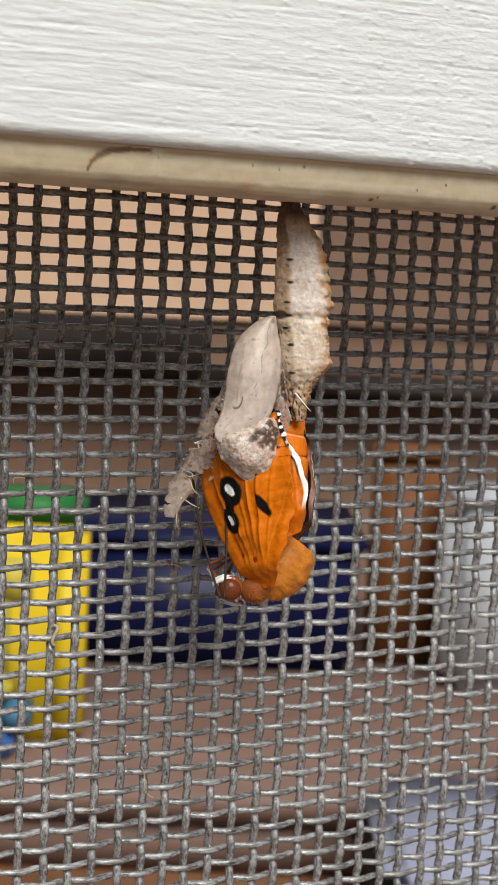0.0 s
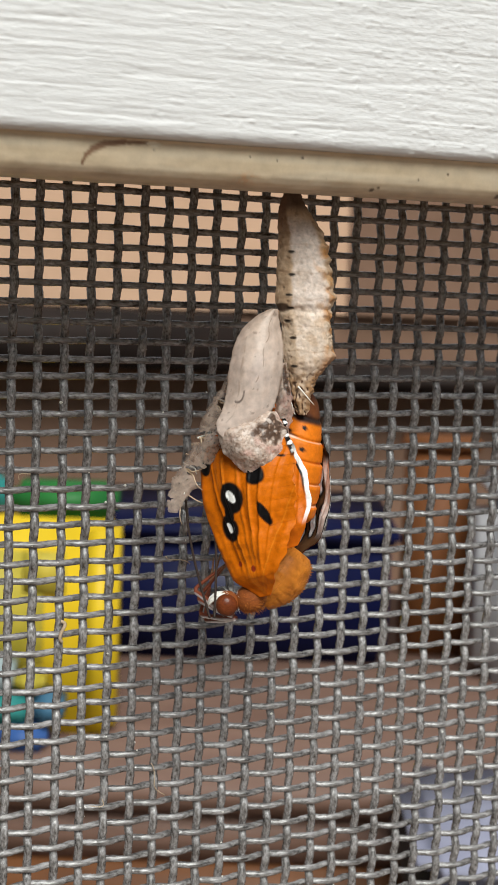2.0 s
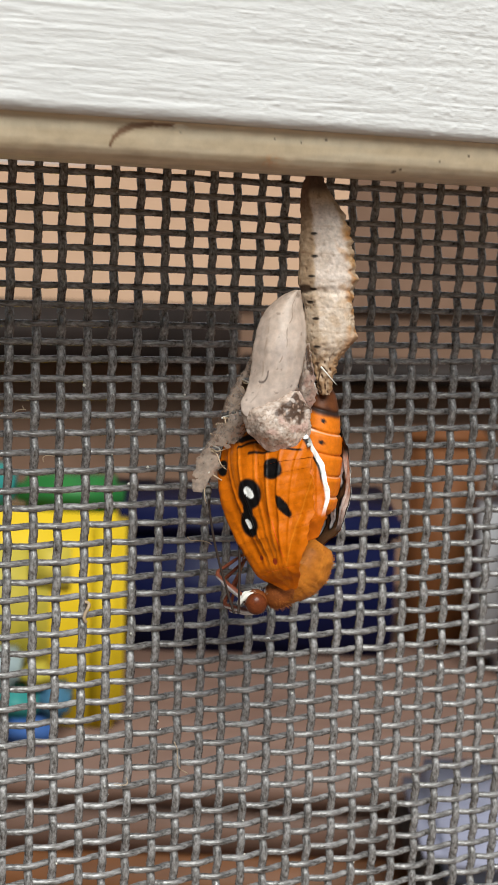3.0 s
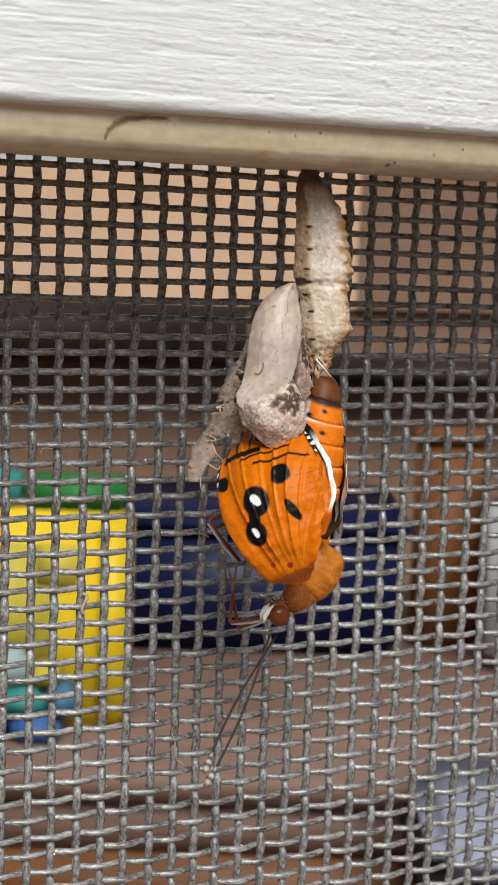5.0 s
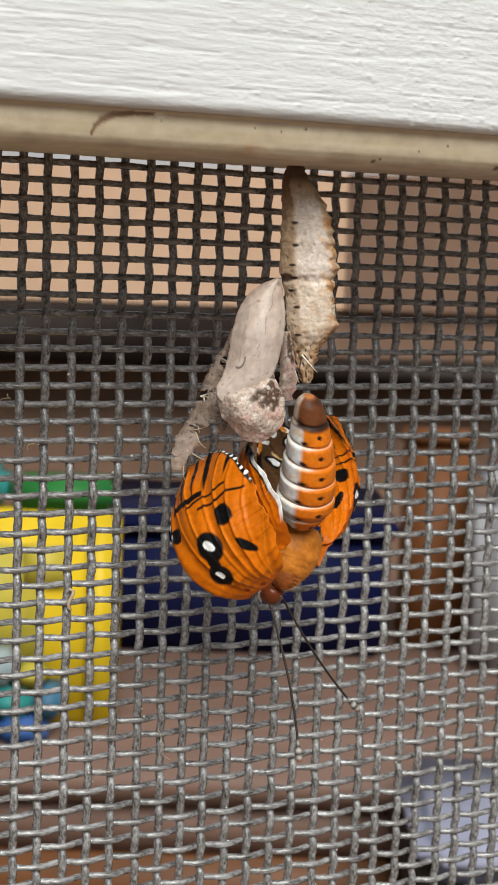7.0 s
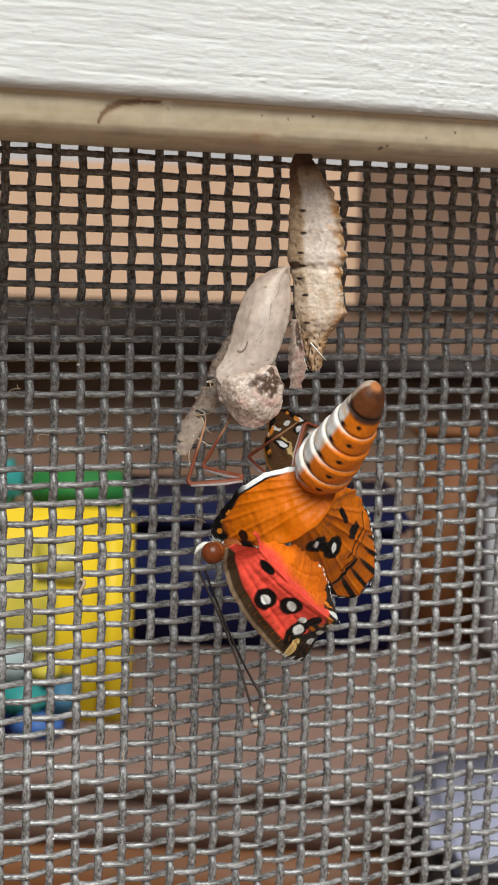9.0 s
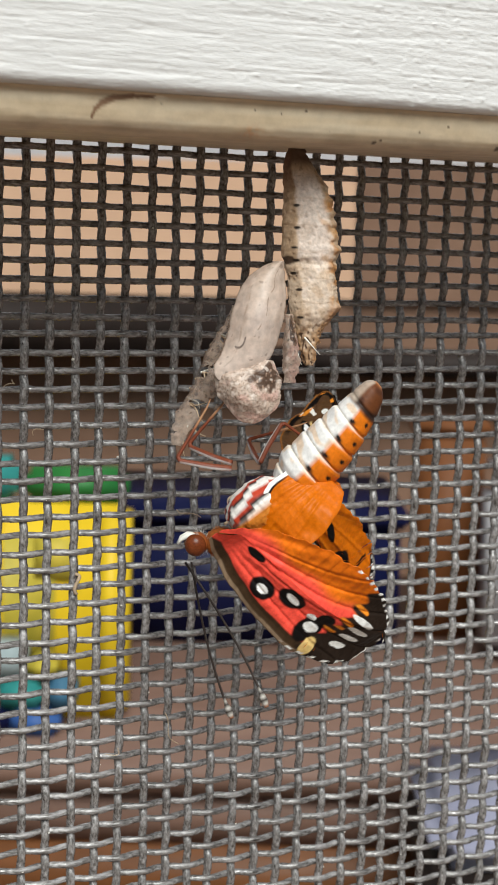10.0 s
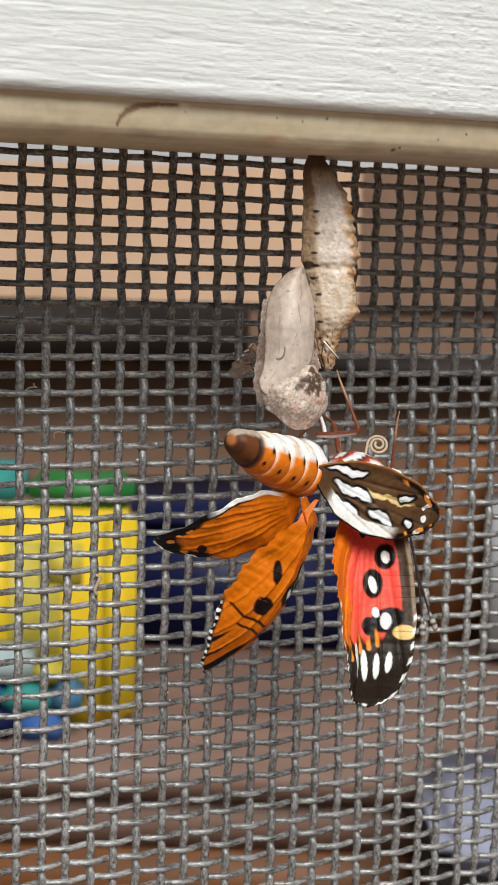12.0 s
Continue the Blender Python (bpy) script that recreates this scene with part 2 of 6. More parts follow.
def crate_things():
    b = thing("storage_bin", "navy blue plastic storage bin on the table", "storage bin", m=PORCH)
    part("body", box_bm(-160, 122, 1200, 1400, -309, -212, 8), M_NAVY, b, "navy body")
    part("rim", box_bm(-166, 128, 1194, 1406, -212, -198, 4), M_NAVY, b)
    t = thing("toy_block", "blue and teal plastic toy blocks stacked before the crate", "toy", m=PORCH)
    for x0, x1, z0, z1, mat, label in ((-190, -150, -309, -290, M_NAVY, "dark blue block"), (-149, -118, -309, -292, M_BLUE, "mid blue block"), (-190, -160, -289, -272, M_BLUE, "mid blue block"),
                                       (-159, -128, -291, -274, M_SEA, "sea green block"), (-127, -108, -291, -272, M_TEAL, "light blue block"), (-190, -140, -271, -250, M_MIST, "pale blue-grey block"), (-139, -120, -271, -258, M_OCHRE, "ochre block")):
        part("block", box_bm(x0, x1, 948, 982, z0, z1, 4), mat, t, label)
    s = thing("dark_shelf", "dark brown wooden shelf board along the house wall", "shelf", m=PORCH)
    part("board", box_bm(-900, -10, 1540, 1625, -102, -44, 4), M_DARK, s)
    part("board", box_bm(-10, 420, 1560, 1625, -118, -92, 4), M_DARK, s)
    p = thing("wooden_post", "orange-brown upright wooden post on the table", "post", m=PORCH)
    part("shaft", box_bm(136, 192, 1240, 1275, -309, -140, 4), M_POST, p)
    part("cap", box_bm(132, 196, 1236, 1279, -140, -128, 3), M_POST, p)
    g = thing("grey_jug", "grey-white tall container on the table", "container", m=PORCH)
    part("body", box_bm(186, 268, 1150, 1230, -309, -165, 14), M_GREY, g)
    part("lid", box_bm(190, 264, 1154, 1226, -165, -150, 6), M_GREY, g)
    c = thing("chair", "dark chair with a lavender cloth cushion before the table", "chair", m=PORCH)
    part("cushion", box_bm(100, 330, 760, 905, -318, -290, 12), M_PALEBLUE, c, "lavender grey cushion")
    part("seat", box_bm(98, 334, 756, 908, -340, -319, 5), M_DARK, c)
    for x in (110, 300):
        for y in (742, 872):
            part("leg", box_bm(x, x + 28, y, y + 28, -1072, -334, 3), M_DARK, c)


crate()
crate_things()


# ---- the screen door's top rail ----
def top_rail():
    rail = thing("top_rail", "white painted wooden top rail of a screen door with brush marks", "door rail", kind="structure")
    # painted board: front face with brush relief, rounded lower edge
    xs = np.linspace(-34, 64, 640)
    prof = [(-32.1, z) for z in np.linspace(24, 3.2, 190)] + [(-32.1 + 0.9 * (1 - math.cos(a)), 3.2 - 0.9 * math.sin(a)) for a in np.linspace(0.15, math.pi / 2, 8)]
    prof += [(-30.2, 2.28), (-12, 2.3)]
    rows = []
    for k, (y, z) in enumerate(prof):
        pts = np.stack([xs, np.full_like(xs, y), np.full_like(xs, z)], 1)
        if k < 198:
            # long brush ridges, short strokes, drips and nubs that grow denser along the rail
            more = 0.45 + np.clip((xs + 2) / 26, 0, 1)
            h = 0.045 * rough3(pts * [0.05, 1, 1.0], 0.9, 3.1) + 0.040 * rough3(pts * [0.06, 1, 1], 3.1, 7.7) + 0.030 * rough3(pts * [0.05, 1, 1], 7.0, 2.7)
            h -= 0.05 * smooth_step(rough3(pts * [0.03, 1, 1], 4.4, 11.3), 0.28, 0.42)
            h += 0.07 * np.clip(rough3(pts * [0.25, 1, 1.5], 2.6, 5.5) - 0.18, 0, 1) * more + 0.045 * np.abs(rough3(pts * [0.35, 1, 1.2], 5.2, 1.2)) * more ** 2
            h += 0.24 * np.clip(rough3(pts * [0.7, 1, 1.6], 2.4, 9.5) - 0.42, 0, 1) * more
            pts[:, 1] -= h
            pts[:, 2] += 0.25 * h
        rows.append(pts)
    top = np.array(rows)
    bottom = top.copy()
    bottom[:, :, 1] = np.maximum(bottom[:, :, 1], -12)
    bottom[:, :, 2] = np.maximum(bottom[:, :, 2] * 0 + np.array([p[1] for p in prof])[:, None], 2.9)
    v, f = sheet_lists(top, bottom)
    from_lists("board", v, f, M_WHITE, rail)
    # rounded tan strip under the board
    xs = np.linspace(-34, 64, 900)
    prof = [(-31.2, 2.27), (-30.95, 2.25), (-30.75, 2.12), (-30.62, 1.7), (-30.5, 1.2), (-30.3, 0.6), (-30.05, 0.1), (-29.6, -0.35), (-29.0, -0.62), (-28.0, -0.72), (-25.0, -0.70), (-21, -0.55), (-16, -0.2), (-8, 0.3), (2.5, 0.9)]
    fine = []
    for (y0, z0), (y1, z1) in zip(prof[:-1], prof[1:]):
        for s in np.linspace(0, 1, 4)[:-1]:
            fine.append((y0 + (y1 - y0) * s, z0 + (z1 - z0) * s))
    fine.append(prof[-1])
    rows = []
    for y, z in fine:
        pts = np.stack([xs, np.full_like(xs, y), np.full_like(xs, z)], 1)
        h = 0.06 * rough3(pts * [0.12, 1, 1], 0.9, 1.7) + 0.03 * rough3(pts * [0.5, 1, 1], 2.0, 9.1)
        pts[:, 2] -= h * (0.3 if z > 2 else 1)
        pts[:, 1] -= h * 0.5
        rows.append(pts)
    top = np.array(rows)
    bottom = top.copy()
    bottom[:, :, 2] = 2.26
    bottom[:, :, 1] = np.clip(bottom[:, :, 1] + 0.3, -30.9, 2.5)
    v, f = sheet_lists(top, bottom)
    # weathered paint, a brown brushed stain with a peeled flake, specks and a pale rusty patch
    q = v.copy()
    tone = np.repeat([[0.62, 0.505, 0.355]], len(q), 0)
    streaks = rough3(q * [0.10, 1, 1], 1.6, 2.0)
    stain = np.zeros(len(q))
    for (ax, az), (bx, bz), half in (((2.4, 2.02), (0.6, 1.98), 0.13), ((0.6, 1.98), (-0.9, 1.78), 0.20), ((-0.9, 1.78), (-1.8, 1.35), 0.26), ((-1.8, 1.35), (-2.25, 0.9), 0.19), ((-2.25, 0.9), (-2.45, 0.3), 0.12)):
        t = np.clip(((q[:, 0] - ax) * (bx - ax) + (q[:, 2] - az) * (bz - az)) / ((bx - ax) ** 2 + (bz - az) ** 2), 0, 1)
        d = np.hypot(q[:, 0] - ax - t * (bx - ax), q[:, 2] - az - t * (bz - az)) + 0.05 * rough3(q * [0.6, 1, 1.4], 4.2, 4.0)
        stain = np.maximum(stain, 1 - smooth_step(d, 0.5 * half, 1.45 * half))
    dots = np.zeros(len(q))
    for x, z, r in ((15.2, 1.75, 0.16), (10.8, 1.5, 0.11), (17.6, 0.2, 0.10), (13.1, 1.4, 0.09), (21.9, -0.35, 0.24), (22.4, -0.2, 0.16), (33.6, -0.3, 0.3), (-6.4, 1.3, 0.09), (28.3, 1.2, 0.12), (25.7, 0.6, 0.08), (7.2, 0.9, 0.08), (3.0, 1.6, 0.10)):
        dots = np.maximum(dots, 1 - smooth_step(np.hypot(q[:, 0] - x, (q[:, 2] - z) * 1.4), 0.5 * r, 1.2 * r))
    rust = np.exp(-(((q[:, 0] - 10.8) / 0.9) ** 2 + ((q[:, 2] + 0.1) / 0.45) ** 2)) * smooth_step(rough3(q, 2.5, 1.0), -0.3, 0.3)
    flake = 1 - smooth_step(np.hypot((q[:, 0] - 2.9 + 0.5 * (q[:, 2] - 2.0)) / 0.6, (q[:, 2] - 2.0) / 0.16), 0.8, 1.15)
    grime = smooth_step(rough3(q * [0.3, 1, 1], 1.1, 7.0), 0.1, 0.5) * smooth_step(-q[:, 2], -0.9, 0.5)
    for mask, colour in ((0.5 * smooth_step(streaks, 0.05, 0.4), (0.53, 0.415, 0.27)), (0.5 * smooth_step(-streaks, 0.05, 0.4), (0.66, 0.57, 0.43)), (0.45 * grime, (0.42, 0.33, 0.22)),
                         (0.55 * rust, (0.62, 0.30, 0.13)), (0.85 * stain, (0.15, 0.06, 0.025)), (flake, (0.78, 0.70, 0.56)), (0.9 * dots, (0.07, 0.04, 0.02))):
        tone = tone * (1 - mask[:, None]) + np.array(colour) * mask[:, None]
    strip = from_lists("strip", v, f, M_TAN, rail, "aged tan painted strip with a brown brushed stain", tone)
    return rail, strip


rail, strip = top_rail()


# ---- woven screen ----
DX, DZ = 2.54, 1.784


def woven_screen():
    screen = thing("window_screen", "grey vinyl-coated woven insect screen under the rail", "insect screen", kind="structure")
    made = {}

    def thread_mesh(along, odd, kind):
        if (along, odd, kind) in made:
            return made[(along, odd, kind)]
        rng = np.random.default_rng(10 * kind + odd + (5 if along == "x" else 0))
        lo, hi, step, rad, amp = (-94.0, 7.5, DZ, 0.43, 0.19) if along == "z" else (-40.0, 80.0, DX, 0.335, 0.31)
        s = np.arange(lo, hi, step / 8)
        wave = amp * np.cos(math.pi * s / step) * (1 if odd else -1)
        wave = np.sign(wave) * np.abs(wave / amp) ** 0.8 * amp
        ph = rng.uniform(0, 6, 4)
        side = 0.05 * np.sin(s * 0.13 + ph[0]) + 0.011 * np.sin(s * 0.9 + ph[1]) + 0.008 * np.sin(s * 2.7 + ph[2])
        r = rad * (1 + 0.03 * np.sin(s * 1.7 + ph[3]) + 0.025 * rng.normal(size=len(s)))
        if along == "z":
            pts = np.stack([side, -wave, s], 1)
        else:
            pts = np.stack([s, wave, side], 1)
        v, f = tube_lists(pts, r, 7)
        me = bpy.data.meshes.new("thread")
        me.from_pydata((v / 1000).tolist(), [], f)
        me.polygons.foreach_set("use_smooth", np.ones(len(me.polygons), bool))
        me.materials.append(M_THREAD if along == "z" else M_THREAD_ACROSS)
        made[(along, odd, kind)] = me
        return me

    rng = np.random.default_rng(4)
    for i in range(-14, 30):
        ob = new("thread", thread_mesh("z", i % 2, int(rng.integers(3))))
        ob.parent = screen
        ob.matrix_local = mm(i * DX + rng.normal() * 0.06, 0, 0, 0, rng.normal() * 0.08, 0)
    for j in range(-3, 52):
        # vertical threads pass over on even sums, so the crossing rows alternate
        ob = new("thread", thread_mesh("x", j % 2, int(rng.integers(3))))
        ob.parent = screen
        ob.matrix_local = mm(0, 0, -j * DZ + rng.normal() * 0.05, 0, rng.normal() * 0.05, 0)
    return screen


screen = woven_screen()


def dust():
    """Pale specks caught on the threads, one object of stuff; a few hair-like fibres."""
    rng = np.random.default_rng(21)
    verts, faces = [], []
    spots = [(11.35, -28.3), (9.45, -29.9), (-1.3 + 6, -20.2), (4.8, -35.6), (6.8, -55.1), (22.9, -48.7), (27.8, -52.4), (52.7, -59.2), (43.2, -49.5), (48.2, -56.0), (22.8, -62.3), (19.5, -19.2)]
    spots += [(DX * rng.integers(-6, 26) + rng.normal() * 0.3, -DZ * rng.integers(1, 44) + rng.normal() * 0.3) for _ in range(70)]
    for k, (x, z) in enumerate(spots):
        r = rng.uniform(0.10, 0.20) if k < 12 else rng.uniform(0.05, 0.13)
        c = np.array((x, -0.62, z))
        base = len(verts)
        for d in ((1, 0, 0), (-1, 0, 0), (0, 1, 0), (0, -1, 0), (0, 0, 1), (0, 0, -1)):
            verts.append(c + r * np.array(d) * rng.uniform(0.6, 1.3, 3))
        faces += [tuple(base + q for q in t) for t in ((0, 2, 4), (2, 1, 4), (1, 3, 4), (3, 0, 4), (2, 0, 5), (1, 2, 5), (3, 1, 5), (0, 3, 5))]
    tagged(from_lists("dust", verts, faces, M_SPECK, None, "", smooth=False), "pale dust specks caught on the grey screen", "dust", kind="stuff")
    for k, (x, z, w, h) in enumerate(((5.2, -41.4, 0.25, -1.8), (14.6, -56.6, 1.6, -3.4), (15.4, -35.2, 2.6, -1.2), (0.8, -27.5, 0.9, 0.8), (8.8, -60.4, 1.2, 0.7), (-1.0, -22.0, -0.8, -1.0))):
        t = np.linspace(0, 1, 20)
        pts = np.stack([x + w * t + 0.3 * np.sin(6 * t + k), -0.66 - 0.25 * np.sin(3 * t), z + h * t + 0.25 * np.sin(5 * t + 2 * k)], 1)
        v, f = tube_lists(pts, 0.17 if k == 0 else 0.045, 6)
        tagged(from_lists("fibre", v, f, M_FIBRE, None), "thin tan fibre caught on the grey screen", "fibre", "fibres on the screen")


dust()


# ---- the empty chrysalis, hung from the strip ----
CHRYSALIS = mm(18.53, -22.0, -0.55, 0, 0, -22.7)


def paint(base, others):
    """Mix colours into base (n, 3) by masks (n,)."""
    c = np.array(base, float)
    for mask, colour in others:
        c = c * (1 - mask[:, None]) + np.array(colour) * mask[:, None]
    return c


def sack(rows, rings=90, sides=56, depth=0.85):
    """A closed bag: rows of height, left and right edge (mm), with an elliptic cross-section."""
    rows = np.array(rows, float)
    z = np.linspace(rows[0, 0], rows[-1, 0], rings)
    left, right = np.interp(-z, -rows[:, 0], rows[:, 1]), np.interp(-z, -rows[:, 0], rows[:, 2])
    for _ in range(3):
        left[1:-1] = (left[:-2] + 2 * left[1:-1] + left[2:]) / 4
        right[1:-1] = (right[:-2] + 2 * right[1:-1] + right[2:]) / 4
    w = np.linspace(0, 2 * math.pi, sides, endpoint=False)
    c, h = (left + right) / 2, (right - left) / 2
    p = np.stack([c[:, None] + h[:, None] * np.cos(w), depth * h[:, None] * np.sin(w), np.repeat(z[:, None], sides, 1)], -1)
    nrm = np.stack([np.cos(w), np.sin(w), 0 * w], -1)
    faces = [(k * sides + s, (k + 1) * sides + s, (k + 1) * sides + (s + 1) % sides, k * sides + (s + 1) % sides)
             for k in range(rings - 1) for s in range(sides)]
    faces += [tuple(range(sides)), tuple((rings - 1) * sides + s for s in range(sides))[::-1]]
    return p, np.repeat(nrm[None], rings, 0), np.repeat(w[None], rings, 0), faces


def chrysalis():
    shell = thing("chrysalis_shell", "empty papery tan and grey chrysalis shell hung from the tan strip", "chrysalis", m=CHRYSALIS)
    # abdomen case
    rows = [(0.25, -0.85, 0.35), (-0.6, -1.1, 0.62), (-1.5, -1.3, 1.2), (-2.5, -1.4, 2.0), (-4.2, -1.32, 2.75), (-6.0, -1.25, 3.2), (-7.5, -1.3, 3.5), (-8.7, -1.32, 3.8),
            (-9.3, -1.3, 3.62), (-10.2, -1.1, 3.42), (-11.2, -0.7, 3.52), (-12.5, -0.6, 3.7), (-13.5, -0.55, 3.85), (-14.0, -0.5, 3.7), (-14.7, -0.4, 3.15), (-15.5, -0.2, 2.6), (-16.5, 0.1, 2.25), (-17.7, 0.5, 2.1), (-18.4, 0.7, 2.15), (-18.7, 0.9, 2.0)]
    p, nrm, w, faces = sack(rows, 210, 120)
    # a flat broad face that meets the narrow side in a ridge
    side_x = np.cos(w)
    half_x = np.ptp(p[:, :, 0], axis=1)[:, None] / 2
    faceted = np.interp(side_x, (-1, -0.50, 0.40, 0.85, 1), (0, 0.78, 0.90, 0.55, 0))
    p[:, :, 1] = 0.62 * half_x * np.sign(np.sin(w)) * (0.45 * np.abs(np.sin(w)) + 0.55 * faceted)
    flat, n, ang = p.reshape(-1, 3), nrm.reshape(-1, 3), w.ravel()
    zz = flat[:, 2]
    low = smooth_step(-zz, 13.6, 16.5)
    big, fine = rough3(flat, 0.55, 2.0), rough3(flat, 2.2, 5.0)
    grain, pits = rough3(flat, 6.0, 2.5), rough3(flat, 3.6, 7.0)
    wander = zz + 0.35 * rough3(flat, 0.6, 9.0)
    ridges = 0.05 * np.cos(wander * 2 * math.pi / 2.2) * smooth_step(-zz, 2, 4) * (1 - low) * smooth_step(rough3(flat, 0.4, 12.0), -0.3, 0.3)
    dents = creased(flat * [1, 1, 0.7], 2.6, 6)
    h = 0.16 * big + 0.05 * fine + 0.025 * grain - 0.05 * smooth_step(pits, 0.3, 0.5) + 0.6 * ridges + 0.30 * (dents - 0.5) * smooth_step(-zz, 1, 3) + low * (0.75 * creased(flat, 1.3, 3) - 0.35 + 0.16 * fine)
    h -= 0.16 * np.exp(-((zz + 9.75 + 0.25 * fine) / 0.35) ** 2)
    right_side = smooth_step(np.cos(ang), 0.5, 0.95)
    left_side = 1 - smooth_step(np.cos(ang), -0.62, -0.36)
    knobs = sum(np.exp(-((zz + k) ** 2) / 0.10) for k in (3.2, 4.4, 5.4, 6.4, 7.5, 8.6, 10.0, 13.6))
    h += right_side * (0.24 * knobs + 0.22 * np.abs(rough3(flat, 3.2, 1.0)) + 0.10 * np.abs(grain))
    flat = flat + n * h[:, None]
    edge_walk = np.cos(ang) + 0.16 * rough3(flat, 0.9, 14.0)
    white = smooth_step(edge_walk, -0.52, -0.36) * (1 - smooth_step(edge_walk, 0.62, 0.92)) * smooth_step(-zz, 1.6, 3.0) * (1 - 0.85 * low)
    upper = 1 - smooth_step(-zz, 9.3, 9.9)
    blot = rough3(flat * [1, 1, 0.6], 0.8, 31.0) + 0.4 * fine
    tone = paint(np.repeat([[0.43, 0.33, 0.22]], len(flat), 0), [
        (0.55 * smooth_step(fine, -0.1, 0.35), (0.55, 0.45, 0.33)),
        (white, (0.64, 0.595, 0.545)),
        ((1 - upper) * (1 - low) * 0.6, (0.66, 0.585, 0.47)),
        (0.55 * white * smooth_step(blot, 0.05, 0.45), (0.56, 0.49, 0.41)),
        (0.40 * white * smooth_step(-blot, 0.15, 0.5), (0.78, 0.745, 0.71)),
        (0.45 * (1 - upper) * smooth_step(rough3(flat, 1.3, 16.0), 0.05, 0.3), (0.50, 0.38, 0.25)),
        (0.9 * right_side * smooth_step(rough3(flat, 1.1, 3.0), -0.1, 0.25) * smooth_step(-zz, 2.5, 4), (0.40, 0.20, 0.06)),
        (0.55 * smooth_step(np.cos(ang), 0.25, 0.6) * smooth_step(rough3(flat, 0.9, 41.0), 0.05, 0.3) * upper * smooth_step(-zz, 2.5, 4), (0.52, 0.31, 0.12)),
        (0.30 * smooth_step(grain, 0.2, 0.45), (0.36, 0.26, 0.17)),
        (0.55 * smooth_step(pits, 0.40, 0.52) * (1 - 0.6 * white), (0.17, 0.10, 0.06)),
        (0.30 * smooth_step(np.cos(wander * 2 * math.pi / 1.1), 0.80, 0.99) * left_side * smooth_step(-zz, 2, 4) * upper, (0.26, 0.17, 0.10)),
        (0.30 * smooth_step(np.cos(wander * 2 * math.pi / 2.2), 0.96, 0.995) * (1 - low) * smooth_step(-zz, 2, 4), (0.36, 0.26, 0.17)),
        (0.9 * (1 - smooth_step(-zz, 0.9, 2.0)), (0.075, 0.044, 0.036)),
        (0.8 * (1 - smooth_step(-zz, 2.0, 4.4)) * left_side, (0.15, 0.085, 0.055)),
        (0.8 * smooth_step(-zz, 12.9, 13.8) * right_side, (0.30, 0.15, 0.06)),
        (0.8 * low * smooth_step(big + fine, -0.35, 0.2), (0.30, 0.19, 0.095)), (0.6 * low * smooth_step(-fine, 0.0, 0.3), (0.55, 0.45, 0.33)),
        (low * smooth_step(pits, 0.15, 0.35), (0.09, 0.05, 0.028)),
        (0.9 * smooth_step(-np.hypot((zz + 9.6) / 0.42, (flat[:, 0] + 0.75) / 0.75) - 0.3 * fine, -1.05, -0.7) * (flat[:, 1] < 0), (0.055, 0.030, 0.018)),
    ])
    for k in (4.9, 6.8, 8.5, 9.6, 10.7, 12.1, 14.5):
        tone = paint(tone, [(smooth_step(-np.hypot((zz + k) * 1.15, (flat[:, 0] + 0.1 + 0.1 * math.sin(9 * k) - (0.5 if k > 12 else 0)) * 0.5), -0.20, -0.10) * (flat[:, 1] < 0), (0.02, 0.015, 0.012))])
    tone = np.clip(tone * [1.06, 0.95, 0.90], 0, 0.9)
    from_lists("abdomen_case", flat, faces, M_SHELL, shell, "tan and white ribbed papery case", tone)

    # wing case: a thin bowed sheet
    def sheet(name, edges, bow, seed, crumple, label, toner, ru=70, rv=40, thick=0.10, mat=M_CASE, y0=0.0, lean=0.0, parent=shell, origin=(0, 0, 0), ragged=0.2, grit=0.04, folds=1.6, holes=0.0):
        e = np.array(edges, float)
        u, v = np.linspace(0, 1, ru), np.linspace(-1, 1, rv)
        z = np.linspace(e[0, 0], e[-1, 0], ru)
        left, right = np.interp(-z, -e[:, 0], e[:, 1]), np.interp(-z, -e[:, 0], e[:, 2])
        for _ in range(2):
            left[1:-1] = (left[:-2] + 2 * left[1:-1] + left[2:]) / 4
            right[1:-1] = (right[:-2] + 2 * right[1:-1] + right[2:]) / 4
        frays = [ragged * np.array([noise.noise(Vector((q * 1.8, seed, c))) + 0.5 * noise.noise(Vector((q * 6, seed, c + 7))) for q in z])[:, None] for c in (0, 4)]
        x = (left + right)[:, None] / 2 + (right - left)[:, None] / 2 * v
        x = x - frays[0] * np.where(v < 0, np.abs(v) ** 8, 0) + frays[1] * np.where(v > 0, np.abs(v) ** 8, 0)
        y = y0 + lean * u[:, None] - bow * (1 - np.abs(v) ** 2.2) * np.sin(math.pi * np.clip(u * 0.85 + 0.12, 0, 1))[:, None]
        top = np.stack([x, y, np.repeat(z[:, None], rv, 1)], -1)
        flat = top.reshape(-1, 3)
        flat[:, 1] -= crumple * (2.4 * creased(flat, folds, int(10 * seed)) + 0.15 * creased(flat, 0.45 * folds, int(10 * seed) + 1) + grit * (rough3(flat, 3.0, seed) + 0.5 * rough3(flat, 6.5, seed + 2)))
        flat[:, 0] += 0.35 * crumple * rough3(flat, 1.6, seed + 9)
        tones = [1.03, 0.92, 0.845] * toner(flat, np.repeat(u[:, None], rv, 1).ravel(), np.repeat(v[None], ru, 0).ravel())
        flat = flat - np.array(origin)
        top = flat.reshape(ru, rv, 3)
        vv, ff = sheet_lists(top[:, ::-1], top[:, ::-1] + np.array([0, thick, 0]))
        tt = tones.reshape(ru, rv, 3)[:, ::-1].reshape(-1, 3)
